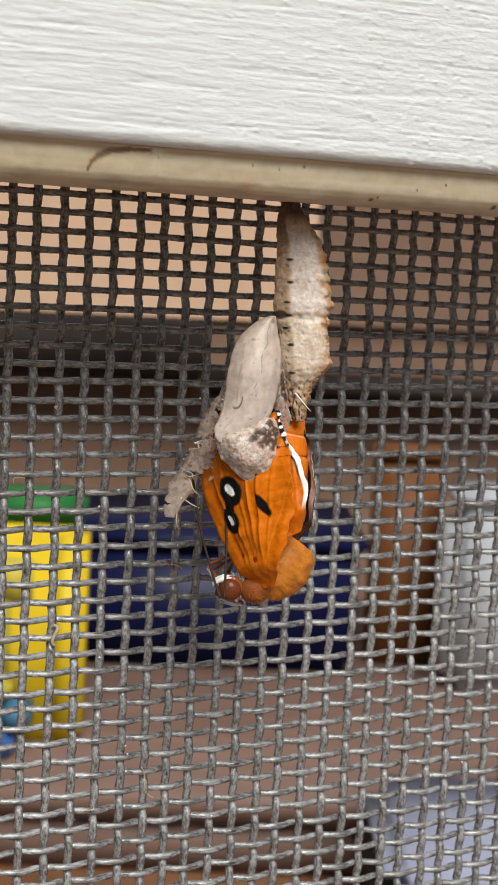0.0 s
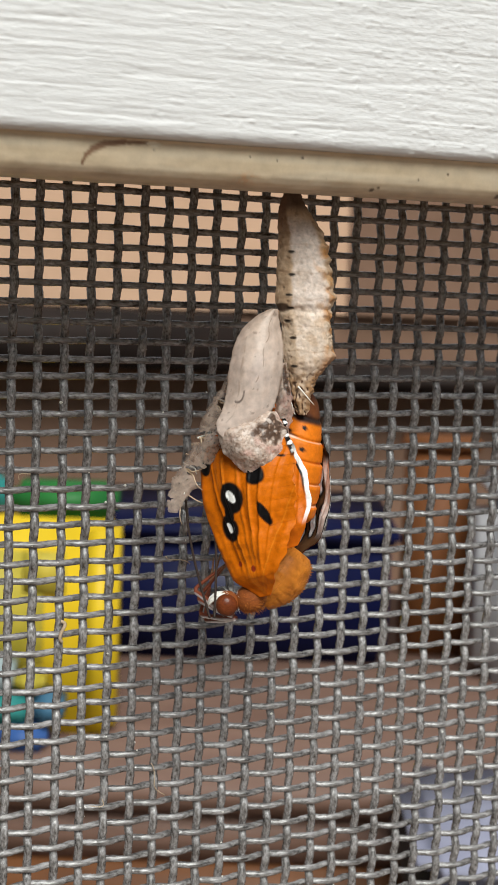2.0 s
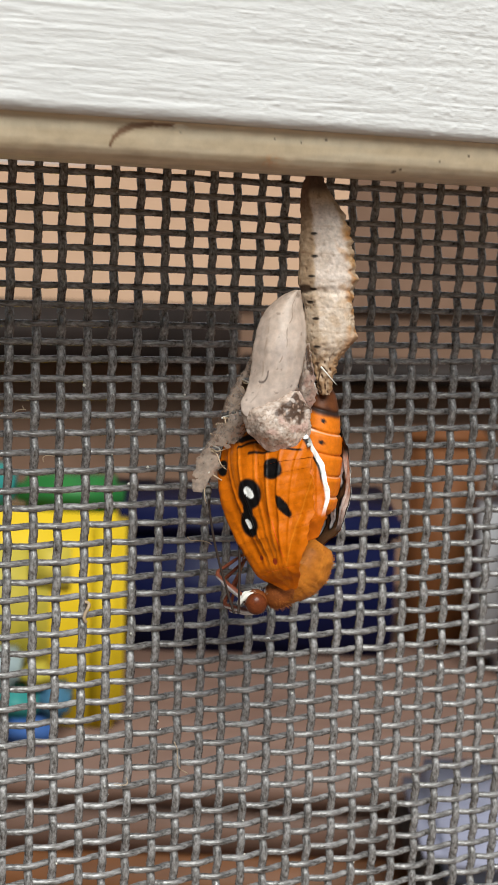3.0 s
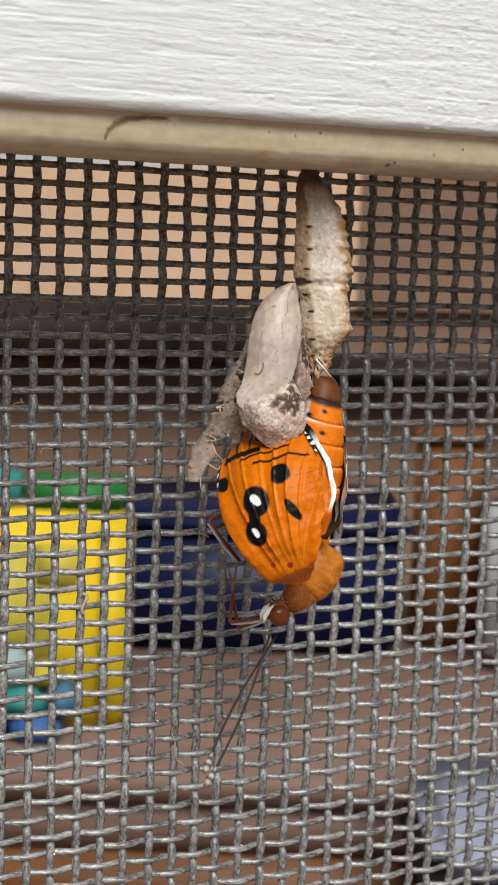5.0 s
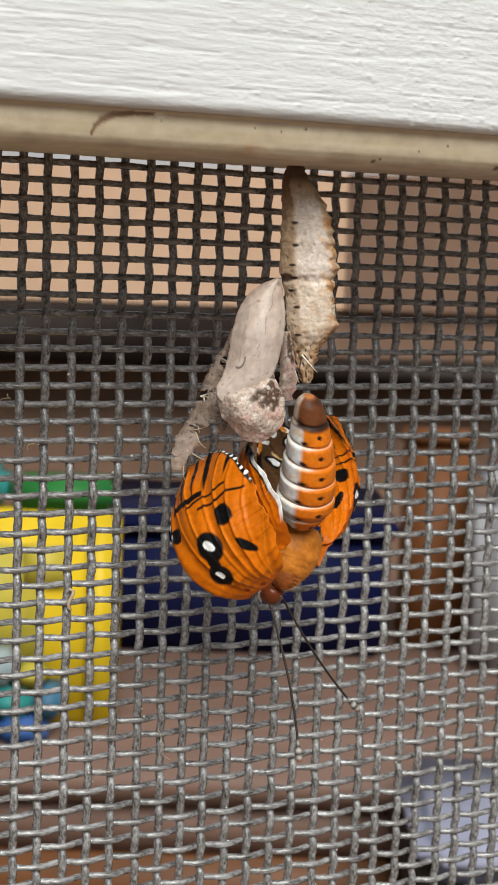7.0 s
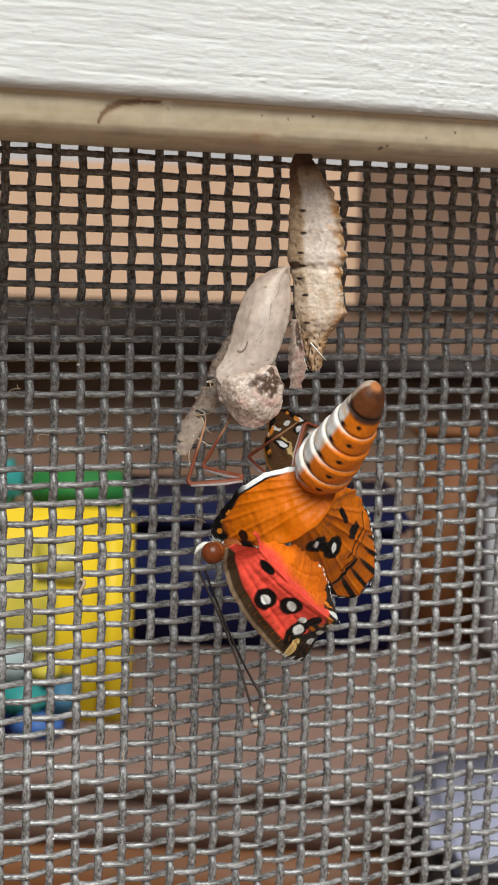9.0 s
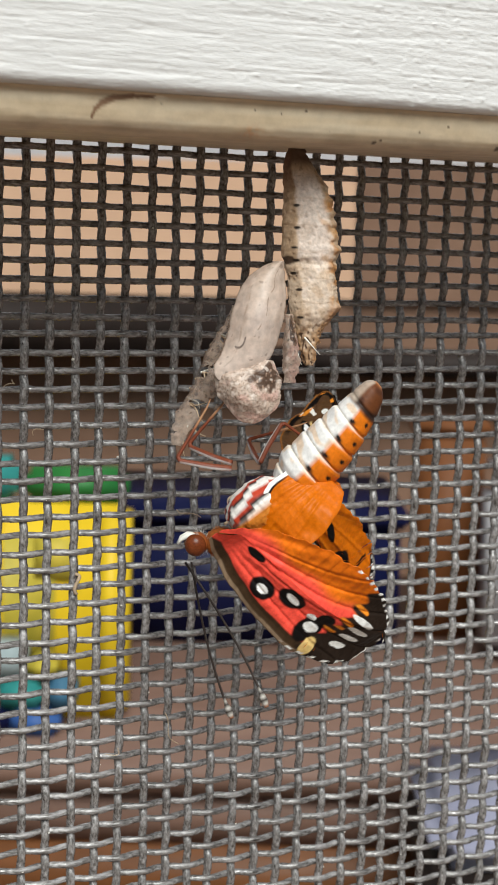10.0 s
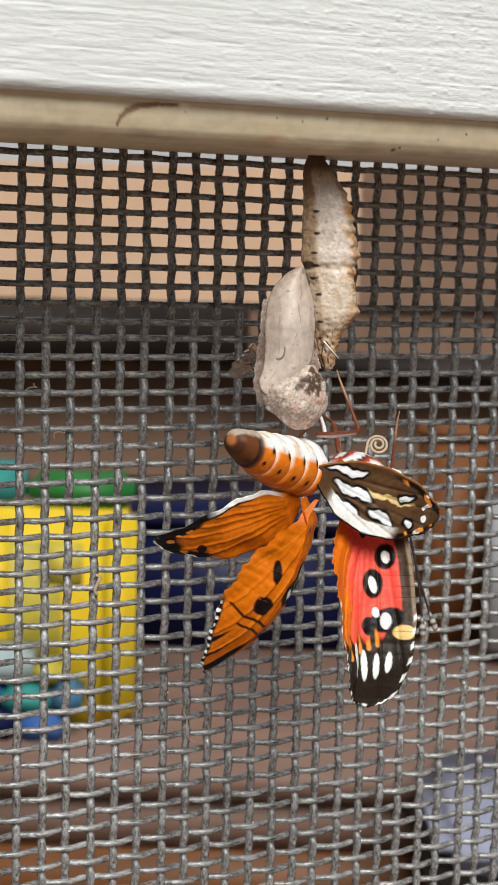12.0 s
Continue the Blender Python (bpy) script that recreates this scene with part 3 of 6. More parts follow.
        if holes:
            gap = rough3(vv[:, :3] * [1, 0, 1], 0.75, seed + 21) + 0.35 * rough3(vv * [1, 0, 1], 2.4, seed + 23)
            ff = [q for q in ff if min(gap[k] for k in q) < holes]
        return from_lists(name, vv, ff, mat, parent, label, np.concatenate([tt, tt]))

    def case_tone(q, u, v):
        crack = np.abs(v - 0.50 + 0.75 * u + 0.20 * rough3(q, 0.7, 6.0))
        seam = np.abs(v + 0.62 - 0.15 * u + 0.10 * rough3(q, 0.8, 26.0))
        hook = np.abs(np.hypot(q[:, 0] + 4.2, (q[:, 2] + 16.6) * 0.6) - 0.55)
        grainy = rough3(q * [1, 1, 0.35], 2.4, 51.0)
        return paint(np.repeat([[0.60, 0.535, 0.49]], len(q), 0), [
            (0.55 * smooth_step(rough3(q * [1, 1, 0.6], 0.42, 1.0) + 0.25 * rough3(q, 1.5, 5.0), -0.15, 0.3) * (1 - smooth_step(u, 0.5, 0.85)), (0.47, 0.41, 0.38)),
            (0.35 * smooth_step(-np.hypot((v - 0.15) / 0.5, (u - 0.5) / 0.2) + 0.7 * rough3(q, 1.0, 3.0), -0.9, -0.4), (0.36, 0.32, 0.33)),
            (0.40 * smooth_step(-u, -0.40, -0.05), (0.43, 0.36, 0.29)), (0.35 * smooth_step(rough3(q, 1.6, 5.0), 0.0, 0.35), (0.53, 0.44, 0.38)),
            (0.35 * smooth_step(grainy, 0.0, 0.35), (0.66, 0.61, 0.57)), (0.25 * smooth_step(-grainy, 0.1, 0.4), (0.46, 0.39, 0.34)),
            (0.60 * smooth_step(u + 0.15 * v, 0.55, 0.95), (0.74, 0.69, 0.67)),
            (0.65 * smooth_step(-crack, -0.035, -0.010) * smooth_step(rough3(q, 1.4, 30.0), -0.2, 0.0) * (u < 0.6), (0.20, 0.14, 0.10)),
            (0.40 * smooth_step(-seam, -0.05, -0.012) * smooth_step(rough3(q, 1.4, 33.0), -0.2, 0.1), (0.30, 0.23, 0.18)),
            (0.8 * smooth_step(-hook, -0.09, -0.03) * (q[:, 0] > -4.4) * (q[:, 2] < -16.5), (0.07, 0.05, 0.045)),
            (smooth_step(rough3(q, 2.6, 4.0), 0.54, 0.62) * 0.5, (0.18, 0.13, 0.10)),
            (0.6 * smooth_step(np.abs(v), 0.93, 1.0), (0.30, 0.23, 0.17))])

    CASE = (-1.2, -1.0, -9.9)
    case = sheet("wing_case", [(-9.7, -1.6, -1.1), (-10.2, -2.7, -1.0), (-11.4, -4.0, -0.75), (-12.8, -4.65, -0.5), (-14.6, -4.95, -0.45), (-16.5, -5.1, -0.75), (-18.0, -5.35, -1.15), (-18.6, -5.6, -1.6), (-19.3, -5.95, -2.6), (-20.0, -5.8, -3.4), (-20.5, -5.4, -4.2)],
          1.5, 1.3, 0.05, "pale tan smooth wing case with faint veins", case_tone, 110, 70, y0=-1.2, lean=-2.0, origin=CASE, ragged=0.08, folds=5.5)

    def rag_tone(q, u, v):
        n1, n2 = rough3(q, 0.9, 3.0), rough3(q, 1.8, 8.0)
        # the cavity's dark inside is painted on; the sheet is not open here
        painted_hole = smooth_step(-np.hypot((v - 0.45) / 0.55, (u - 0.24) / 0.22) - 0.45 * n2, -1.05, -0.75)
        return paint(np.repeat([[0.60, 0.535, 0.485]], len(q), 0), [
            (0.55 * smooth_step(rough3(q, 4.6, 61.0), 0.05, 0.35), (0.34, 0.27, 0.22)),
            (0.7 * smooth_step(n1 + 0.6 * u + 0.3 * v, 0.35, 0.75), (0.66, 0.46, 0.42)),
            (0.55 * smooth_step(n2, 0.05, 0.35), (0.56, 0.46, 0.40)),
            (0.40 * smooth_step(rough3(q, 5.0, 18.0), 0.34, 0.5), (0.26, 0.16, 0.11)),
            (0.95 * painted_hole, (0.085, 0.048, 0.03)), (0.35 * smooth_step(rough3(q, 5.2, 71.0), 0.20, 0.36), (0.16, 0.10, 0.07)),
            (0.7 * smooth_step(rough3(q, 3.5, 2.0), 0.25, 0.45) * painted_hole, (0.50, 0.38, 0.31)),
            (0.6 * smooth_step(rough3(q, 2.2, 25.0), 0.2, 0.45), (0.86, 0.83, 0.81))])

    sheet("crumpled_end", [(-18.2, -1.8, -0.95), (-18.9, -3.4, -0.45), (-19.5, -5.2, -0.1), (-20.0, -5.8, 0.05), (-21.0, -5.6, 0.2), (-22.0, -5.1, 0.1), (-22.7, -4.3, -0.4), (-23.3, -3.6, -1.0), (-23.8, -2.9, -1.7)],
          1.6, 3.9, 0.46, "crumpled white and brown torn end", rag_tone, 130, 110, y0=-2.3, lean=-0.3, mat=M_CASE, parent=case, origin=CASE, folds=2.3, ragged=0.12, grit=0.11)
    # hidden back of the case, so that the shell is a hollow husk
    sheet("inner_lining", [(-12.5, -4.2, -0.9), (-15.5, -4.7, -1.0), (-18.2, -5.2, -0.9), (-20.4, -5.5, -0.7), (-21.8, -5.0, -1.2)],
          -0.5, 5.1, 0.30, "brown torn inner lining", rag_tone, y0=1.9, mat=M_SHELL, parent=case, origin=CASE)
    sheet("torn_edge", [(-14.2, -0.75, -0.2), (-16.0, -0.9, 0.15), (-17.2, -0.95, 0.45), (-18.6, -1.0, 0.55), (-20.2, -0.8, 0.1)], 0.5, 7.7, 0.16, "torn pale membrane", rag_tone, 60, 30, y0=-1.1, mat=M_FILM, folds=0.9)
    # loose flap that swings beside the case
    def flap_tone(q, u, v):
        n1 = rough3(q, 1.5, 9.0)
        return paint(np.repeat([[0.44, 0.385, 0.34]], len(q), 0), [
            (smooth_step(n1, 0.0, 0.35) * 0.6, (0.34, 0.28, 0.24)),
            (0.8 * smooth_step(rough3(q, 3.5, 4.0), 0.25, 0.45), (0.15, 0.11, 0.09)),
            (0.7 * smooth_step(np.abs(v + 0.08 * n1), 0.72, 0.98), (0.16, 0.12, 0.10)),
            (smooth_step(u, 0.6, 0.9) * 0.6, (0.72, 0.66, 0.60))])

    flap = sheet("loose_flap", [(-14.6, -5.2, -4.8), (-16.1, -5.85, -5.1), (-18.0, -6.9, -5.4), (-19.4, -7.4, -5.5), (-20.8, -7.9, -5.2), (-22.1, -8.45, -5.0), (-23.6, -9.2, -5.3), (-24.4, -9.55, -6.6), (-25.3, -9.8, -7.9), (-26.4, -10.0, -8.5), (-27.2, -9.7, -9.1)],
                 0.6, 4.4, 0.34, "loose papery grey flap", flap_tone, 150, 80, y0=0.2, mat=M_FILM, origin=(-5.2, 0.2, -17.0), thick=0.05, ragged=0.22, folds=2.2, holes=0.27)
    rng = np.random.default_rng(8)
    for k in range(20):
        z0 = -16.6 - 0.50 * k + 0.3 * rng.normal()
        x0 = np.interp(-z0, (16.1, 19.4, 23.6, 26.4), (-5.7, -7.2, -8.9, -9.7))
        a, b = np.array((x0, 0.1, z0)), np.array((x0 + rng.uniform(0.8, 2.6), rng.uniform(-0.6, 0.8), z0 - rng.uniform(-0.4, 2.4)))
        t = np.linspace(0, 1, 14)[:, None]
        pts = a * (1 - t) + b * t + np.concatenate([0.25 * np.sin(5 * t + k), 0.2 * np.sin(7 * t), 0.3 * np.sin(4 * t + 2 * k) * t], 1)
        v, f = tube_lists(pts - np.array((-5.2, 0.2, -17.0)), np.linspace(0.10, 0.035, 14), 6)
        from_lists("silk_strand", v, f, M_FIBRE if k % 3 else M_SPECK, flap, "torn dry strand")
    pts = np.linspace((0.9, -0.8, -16.2), (2.3, -1.1, -17.7), 8)
    v, f = tube_lists(pts, np.linspace(0.09, 0.02, 8), 6)
    from_lists("silk_strand", v, f, M_SPECK, shell, "stiff white strand")
    for a, b in (((-0.5, -0.7, -16.2), (0.2, -1.1, -18.9)), ((-0.2, -0.6, -17.0), (0.9, -0.9, -18.6))):
        pts = np.linspace(a, b, 12) + np.stack([0.15 * np.sin(np.linspace(0, 5, 12)), 0 * np.linspace(0, 1, 12), 0 * np.linspace(0, 1, 12)], 1)
        v, f = tube_lists(pts, np.linspace(0.09, 0.03, 12), 6)
        from_lists("silk_strand", v, f, M_SPECK, shell, "pale dry strand")
    return shell, case, flap


shell, case, flap = chrysalis()


# ---- the butterfly ----
ORANGE, DEEP, BLACK, PALE = (0.56, 0.130, 0.002), (0.42, 0.078, 0.003), (0.006, 0.005, 0.005), (0.84, 0.83, 0.80)
FW_LENGTH, HW_LENGTH = 18.6, 13.0


def blob(x, y, cx, cy, rx, ry, turn=0.0, soft=0.10):
    c, s = math.cos(turn), math.sin(turn)
    dx, dy = x - cx, y - cy
    d = np.sqrt(((c * dx + s * dy) / rx) ** 2 + ((-s * dx + c * dy) / ry) ** 2)
    return 1 - smooth_step(d, 1 - soft, 1 + soft)


def band(x, y, ax, ay, bx, by, half, soft=0.09):
    t = np.clip(((x - ax) * (bx - ax) + (y - ay) * (by - ay)) / ((bx - ax) ** 2 + (by - ay) ** 2), 0, 1)
    d = np.hypot(x - ax - t * (bx - ax), y - ay - t * (by - ay))
    return 1 - smooth_step(d, half - soft, half + soft)


FW_U = [0, 0.08, 0.2, 0.38, 0.6, 0.78, 0.9, 0.97, 1.0]
FW_LEAD = [0.6, 2.1, 3.0, 3.6, 3.9, 3.5, 2.7, 1.9, 0.6]
FW_TRAIL = [0.6, 2.2, 4.0, 5.5, 5.9, 4.9, 3.4, 2.1, 0.6]
HW_LEAD = [0.6, 1.5, 2.5, 3.0, 2.7, 1.7, 1.15, 0.8, 0.3]
HW_TRAIL = [0.6, 1.8, 2.9, 3.4, 3.0, 1.9, 1.3, 0.9, 0.3]


def front_upper(x, y, edge):
    n = np.sin(x * 0.9 + y * 1.7) * 0.5 + 0.5
    veins = sum(band(x, y, 0.3, 0, 17, b, 0.055, 0.05) for b in (2.4, 0.9, -1.4, -3.8)) + sum(band(x, y, 0.3, -0.1, 11, b, 0.055, 0.05) for b in (-7.5,))
    spots = [(blob(x, y, 8.3, 0.1, 1.25, 1.2), BLACK), (blob(x, y, 6.0, 1.1, 1.1, 1.05), BLACK), (blob(x, y, 7.1, 0.7, 0.8, 0.55), BLACK),
             (blob(x, y, 11.3, 3.1, 0.75, 0.65, 0.3), BLACK), (blob(x, y, 6.6, -2.7, 1.05, 0.38, 0.25), BLACK), (blob(x, y, 9.8, -2.6, 0.88, 0.95 + 0.1 * np.sin(3 * x)), BLACK),
             (blob(x, y, 3.1, 1.0, 0.22, 0.22), (0.25, 0.03, 0.01)), (blob(x, y, 2.6, -0.4, 0.25, 0.25), (0.25, 0.03, 0.01))]
    ang, out = y / (x + 1.5), x + 0.10 * y - 0.4
    streak = sum(1 - smooth_step(np.abs(ang - a) * (x + 1.5), w * smooth_step(out, 11.8, 15.5) - 0.06, w * smooth_step(out, 11.8, 15.5) + 0.10) for a, w in ((0.17, 0.22), (0.085, 0.27), (0.0, 0.20), (-0.085, 0.27), (-0.165, 0.22), (-0.245, 0.27)))
    marks = np.clip(streak, 0, 1) * smooth_step(out, 11.8, 13.0)
    wave = 0.12 * np.sin(2.2 * y)
    cross = band(x + wave, y, 11.5, -0.4, 11.2, -5.0, 0.13) + band(x + wave, y, 12.5, 0.9, 12.2, -3.6, 0.12) + band(x + wave, y, 13.4, 2.6, 12.9, -0.8, 0.30)
    return paint(np.repeat([ORANGE], len(x), 0), [
        (0.3 * n, (0.72, 0.175, 0.005)), (0.35 * np.clip(veins, 0, 1), (0.78, 0.27, 0.02)), (0.35 * smooth_step(-x, -3.5, 0), DEEP),
        *spots, (np.clip(cross, 0, 1), BLACK), (np.clip(marks, 0, 1), BLACK),
        (blob(x, y, 8.4, 0.05, 0.55, 0.34, 0.5), PALE), (blob(x, y, 6.05, 1.12, 0.44, 0.30, 0.4), PALE),
        (smooth_step(-edge, -0.42, -0.30) * smooth_step(x, 10.5, 11.5), BLACK),
        (smooth_step(-edge, -0.30, -0.20) * smooth_step(x, 11, 12) * smooth_step(np.sin(x * 7.0 + y * 4.0), 0.1, 0.4), PALE)])


def front_under(x, y, edge):
    tip = smooth_step(x + 0.25 * y + 0.45 * np.sin(4.2 * y + 1), 12.3, 12.9)
    return paint(np.repeat([(0.86, 0.085, 0.055)], len(x), 0), [
        (smooth_step(-y + 0.25 * np.sin(1.3 * x), 1.9, 3.3), (0.78, 0.17, 0.008)), (0.35 * smooth_step(-y, 3.4, 4.6), DEEP),
        (smooth_step(-edge, -1.35, -1.15) * smooth_step(y, 0.1, 0.4), (0.050, 0.028, 0.014)), (smooth_step(-edge, -0.45, -0.30) * smooth_step(y, 0.1, 0.4), (0.22, 0.15, 0.095)),
        (blob(x, y, 8.3, 0.0, 1.25, 0.95), BLACK), (blob(x, y, 6.0, 1.1, 1.1, 0.95), BLACK), (blob(x, y, 11.3, 1.3, 1.0, 1.6, 0.3), BLACK), (blob(x, y, 11.9, -0.3, 0.8, 0.7, 0.3), BLACK), (blob(x, y, 3.6, -0.9, 0.9, 0.4), BLACK),
        (blob(x, y, 8.4, 0.0, 0.72, 0.38, 0.3), PALE), (blob(x, y, 6.05, 1.12, 0.55, 0.38, 0.2), PALE), (blob(x, y, 11.4, 1.2, 0.7, 0.5), PALE), (blob(x, y, 10.7, 0.3, 0.45, 0.35), PALE),
        (tip, (0.022, 0.014, 0.010)), (blob(x, y, 12.3, 2.8, 0.6, 1.0), (0.74, 0.52, 0.20)),
        (np.clip(sum(band(x, y, 12.2, -3.4 + 0.95 * k, 14.6 - 0.3 * k, -2.7 + 0.8 * k, 0.20) for k in range(5)), 0, 1) * tip, (0.80, 0.25, 0.02)),
        (np.clip(sum(blob(x, y, 15.3 - 0.35 * abs(k - 1.5), -1.8 + 1.1 * k, 1.45 - 0.2 * k, 0.30, 0.22 - 0.12 * k) for k in range(4)), 0, 1), PALE),
        (smooth_step(-edge, -0.34, -0.24) * smooth_step(x, 10, 11) * smooth_step(np.sin(x * 6.0 + y * 4.5), 0.0, 0.3), PALE)])


def hind_upper(x, y, edge):
    rim = np.maximum(smooth_step(-edge, -0.95, -0.7) * smooth_step(x, 7.8, 8.8), smooth_step(x + 0.15 * np.sin(4 * y), 10.3, 11.0))
    cells = sum(blob(x, y, 9.6 + 0.9 * (k % 3), -1.5 + 0.62 * k, 0.34, 0.24) for k in range(5))
    return paint(np.repeat([ORANGE], len(x), 0), [
        (0.4 * (np.sin(x * 1.3 - y * 1.1) * 0.5 + 0.5), (0.66, 0.15, 0.01)), (0.3 * smooth_step(-x, -4, 0), DEEP),
        (blob(x, y, 9.0, 0.9, 0.42, 0.55), (0.03, 0.008, 0.004)),
        (rim, BLACK), (np.clip(cells, 0, 1) * rim, (0.80, 0.28, 0.03)),
        (smooth_step(-edge, -0.34, -0.22) * smooth_step(x, 7.5, 8.5) * smooth_step(np.sin(x * 5 + y * 5), 0.1, 0.4), PALE),
        (smooth_step(-edge, -0.64, -0.54) * smooth_step(-y, 0.3, 0.8) * smooth_step(x, 3.0, 4.6), BLACK),
        (smooth_step(-edge, -0.44, -0.36) * smooth_step(-y, 0.3, 0.8) * smooth_step(x, 1.2, 2.2) * (1 - smooth_step(x, 6.5, 8)), PALE)])


def hind_under(x, y, edge):
    places = [(2.2, 1.2, 1.5, 0.30, 0.25), (3.2, -0.3, 1.7, 0.42, -0.02), (3.0, -1.8, 1.4, 0.34, -0.35), (6.0, -1.4, 1.2, 0.42, -0.12), (5.6, -2.7, 0.8, 0.26, -0.3), (7.6, 0.9, 0.55, 0.30, 0.2), (8.8, -1.2, 0.45, 0.28, -0.2)]
    x0, y0 = x, y
    x, y = x + 0.16 * np.sin(3.1 * y + 0.7 * x), y + 0.13 * np.sin(2.7 * x + 1.0) + 0.05 * np.sin(7.0 * x + 3 * y)
    dark = np.clip(sum(blob(x, y, a, b, c + 0.28, d + 0.26, t) for a, b, c, d, t in places), 0, 1)
    silver = np.clip(sum(blob(x, y, a, b, c, d, t) for a, b, c, d, t in places), 0, 1)
    dots = sum(blob(x, y, 10.3 - 0.2 * (k - 2) ** 2, -2.8 + 1.2 * k, 0.36, 0.34) for k in range(5))
    return paint(np.repeat([(0.10, 0.05, 0.022)], len(x), 0), [
        (0.8 * blob(x, y, 6.2, 0.35, 2.6, 0.26, 0.05), (0.76, 0.55, 0.24)), (0.4 * smooth_step(np.sin(5 * y + 0.5 * x), 0.3, 0.8), (0.09, 0.04, 0.02)), (dark, BLACK), (silver, (0.80, 0.80, 0.82)), (smooth_step(-edge, -0.7, -0.55) * smooth_step(x, 5, 6.5), BLACK),
        (np.clip(dots, 0, 1), PALE), (smooth_step(-edge, -0.22, -0.12), (0.30, 0.12, 0.03)), (smooth_step(-edge, -0.75, -0.6) * smooth_step(edge, 0.25, 0.35) * smooth_step(np.sin(x * 3 + y * 3), 0.4, 0.6) * smooth_step(x, 6, 7), (0.80, 0.28, 0.03)),
        (smooth_step(-edge, -1.25, -1.15) * smooth_step(-y0, 0.3, 0.8) * smooth_step(x0, 1.2, 2.2) * (1 - smooth_step(x0, 7.0, 8.2)), (0.80, 0.76, 0.72)),
        (smooth_step(-edge, -0.20, -0.12) * smooth_step(-y0, 0.3, 0.8), BLACK)])


FOLD_Y, FOLD_Z = -1.3, 1.0
WING_STRETCH = 1.08
CUTS = (0,) + tuple(round(0.10 + 0.05 * k, 2) for k in range(18)) + (1,)


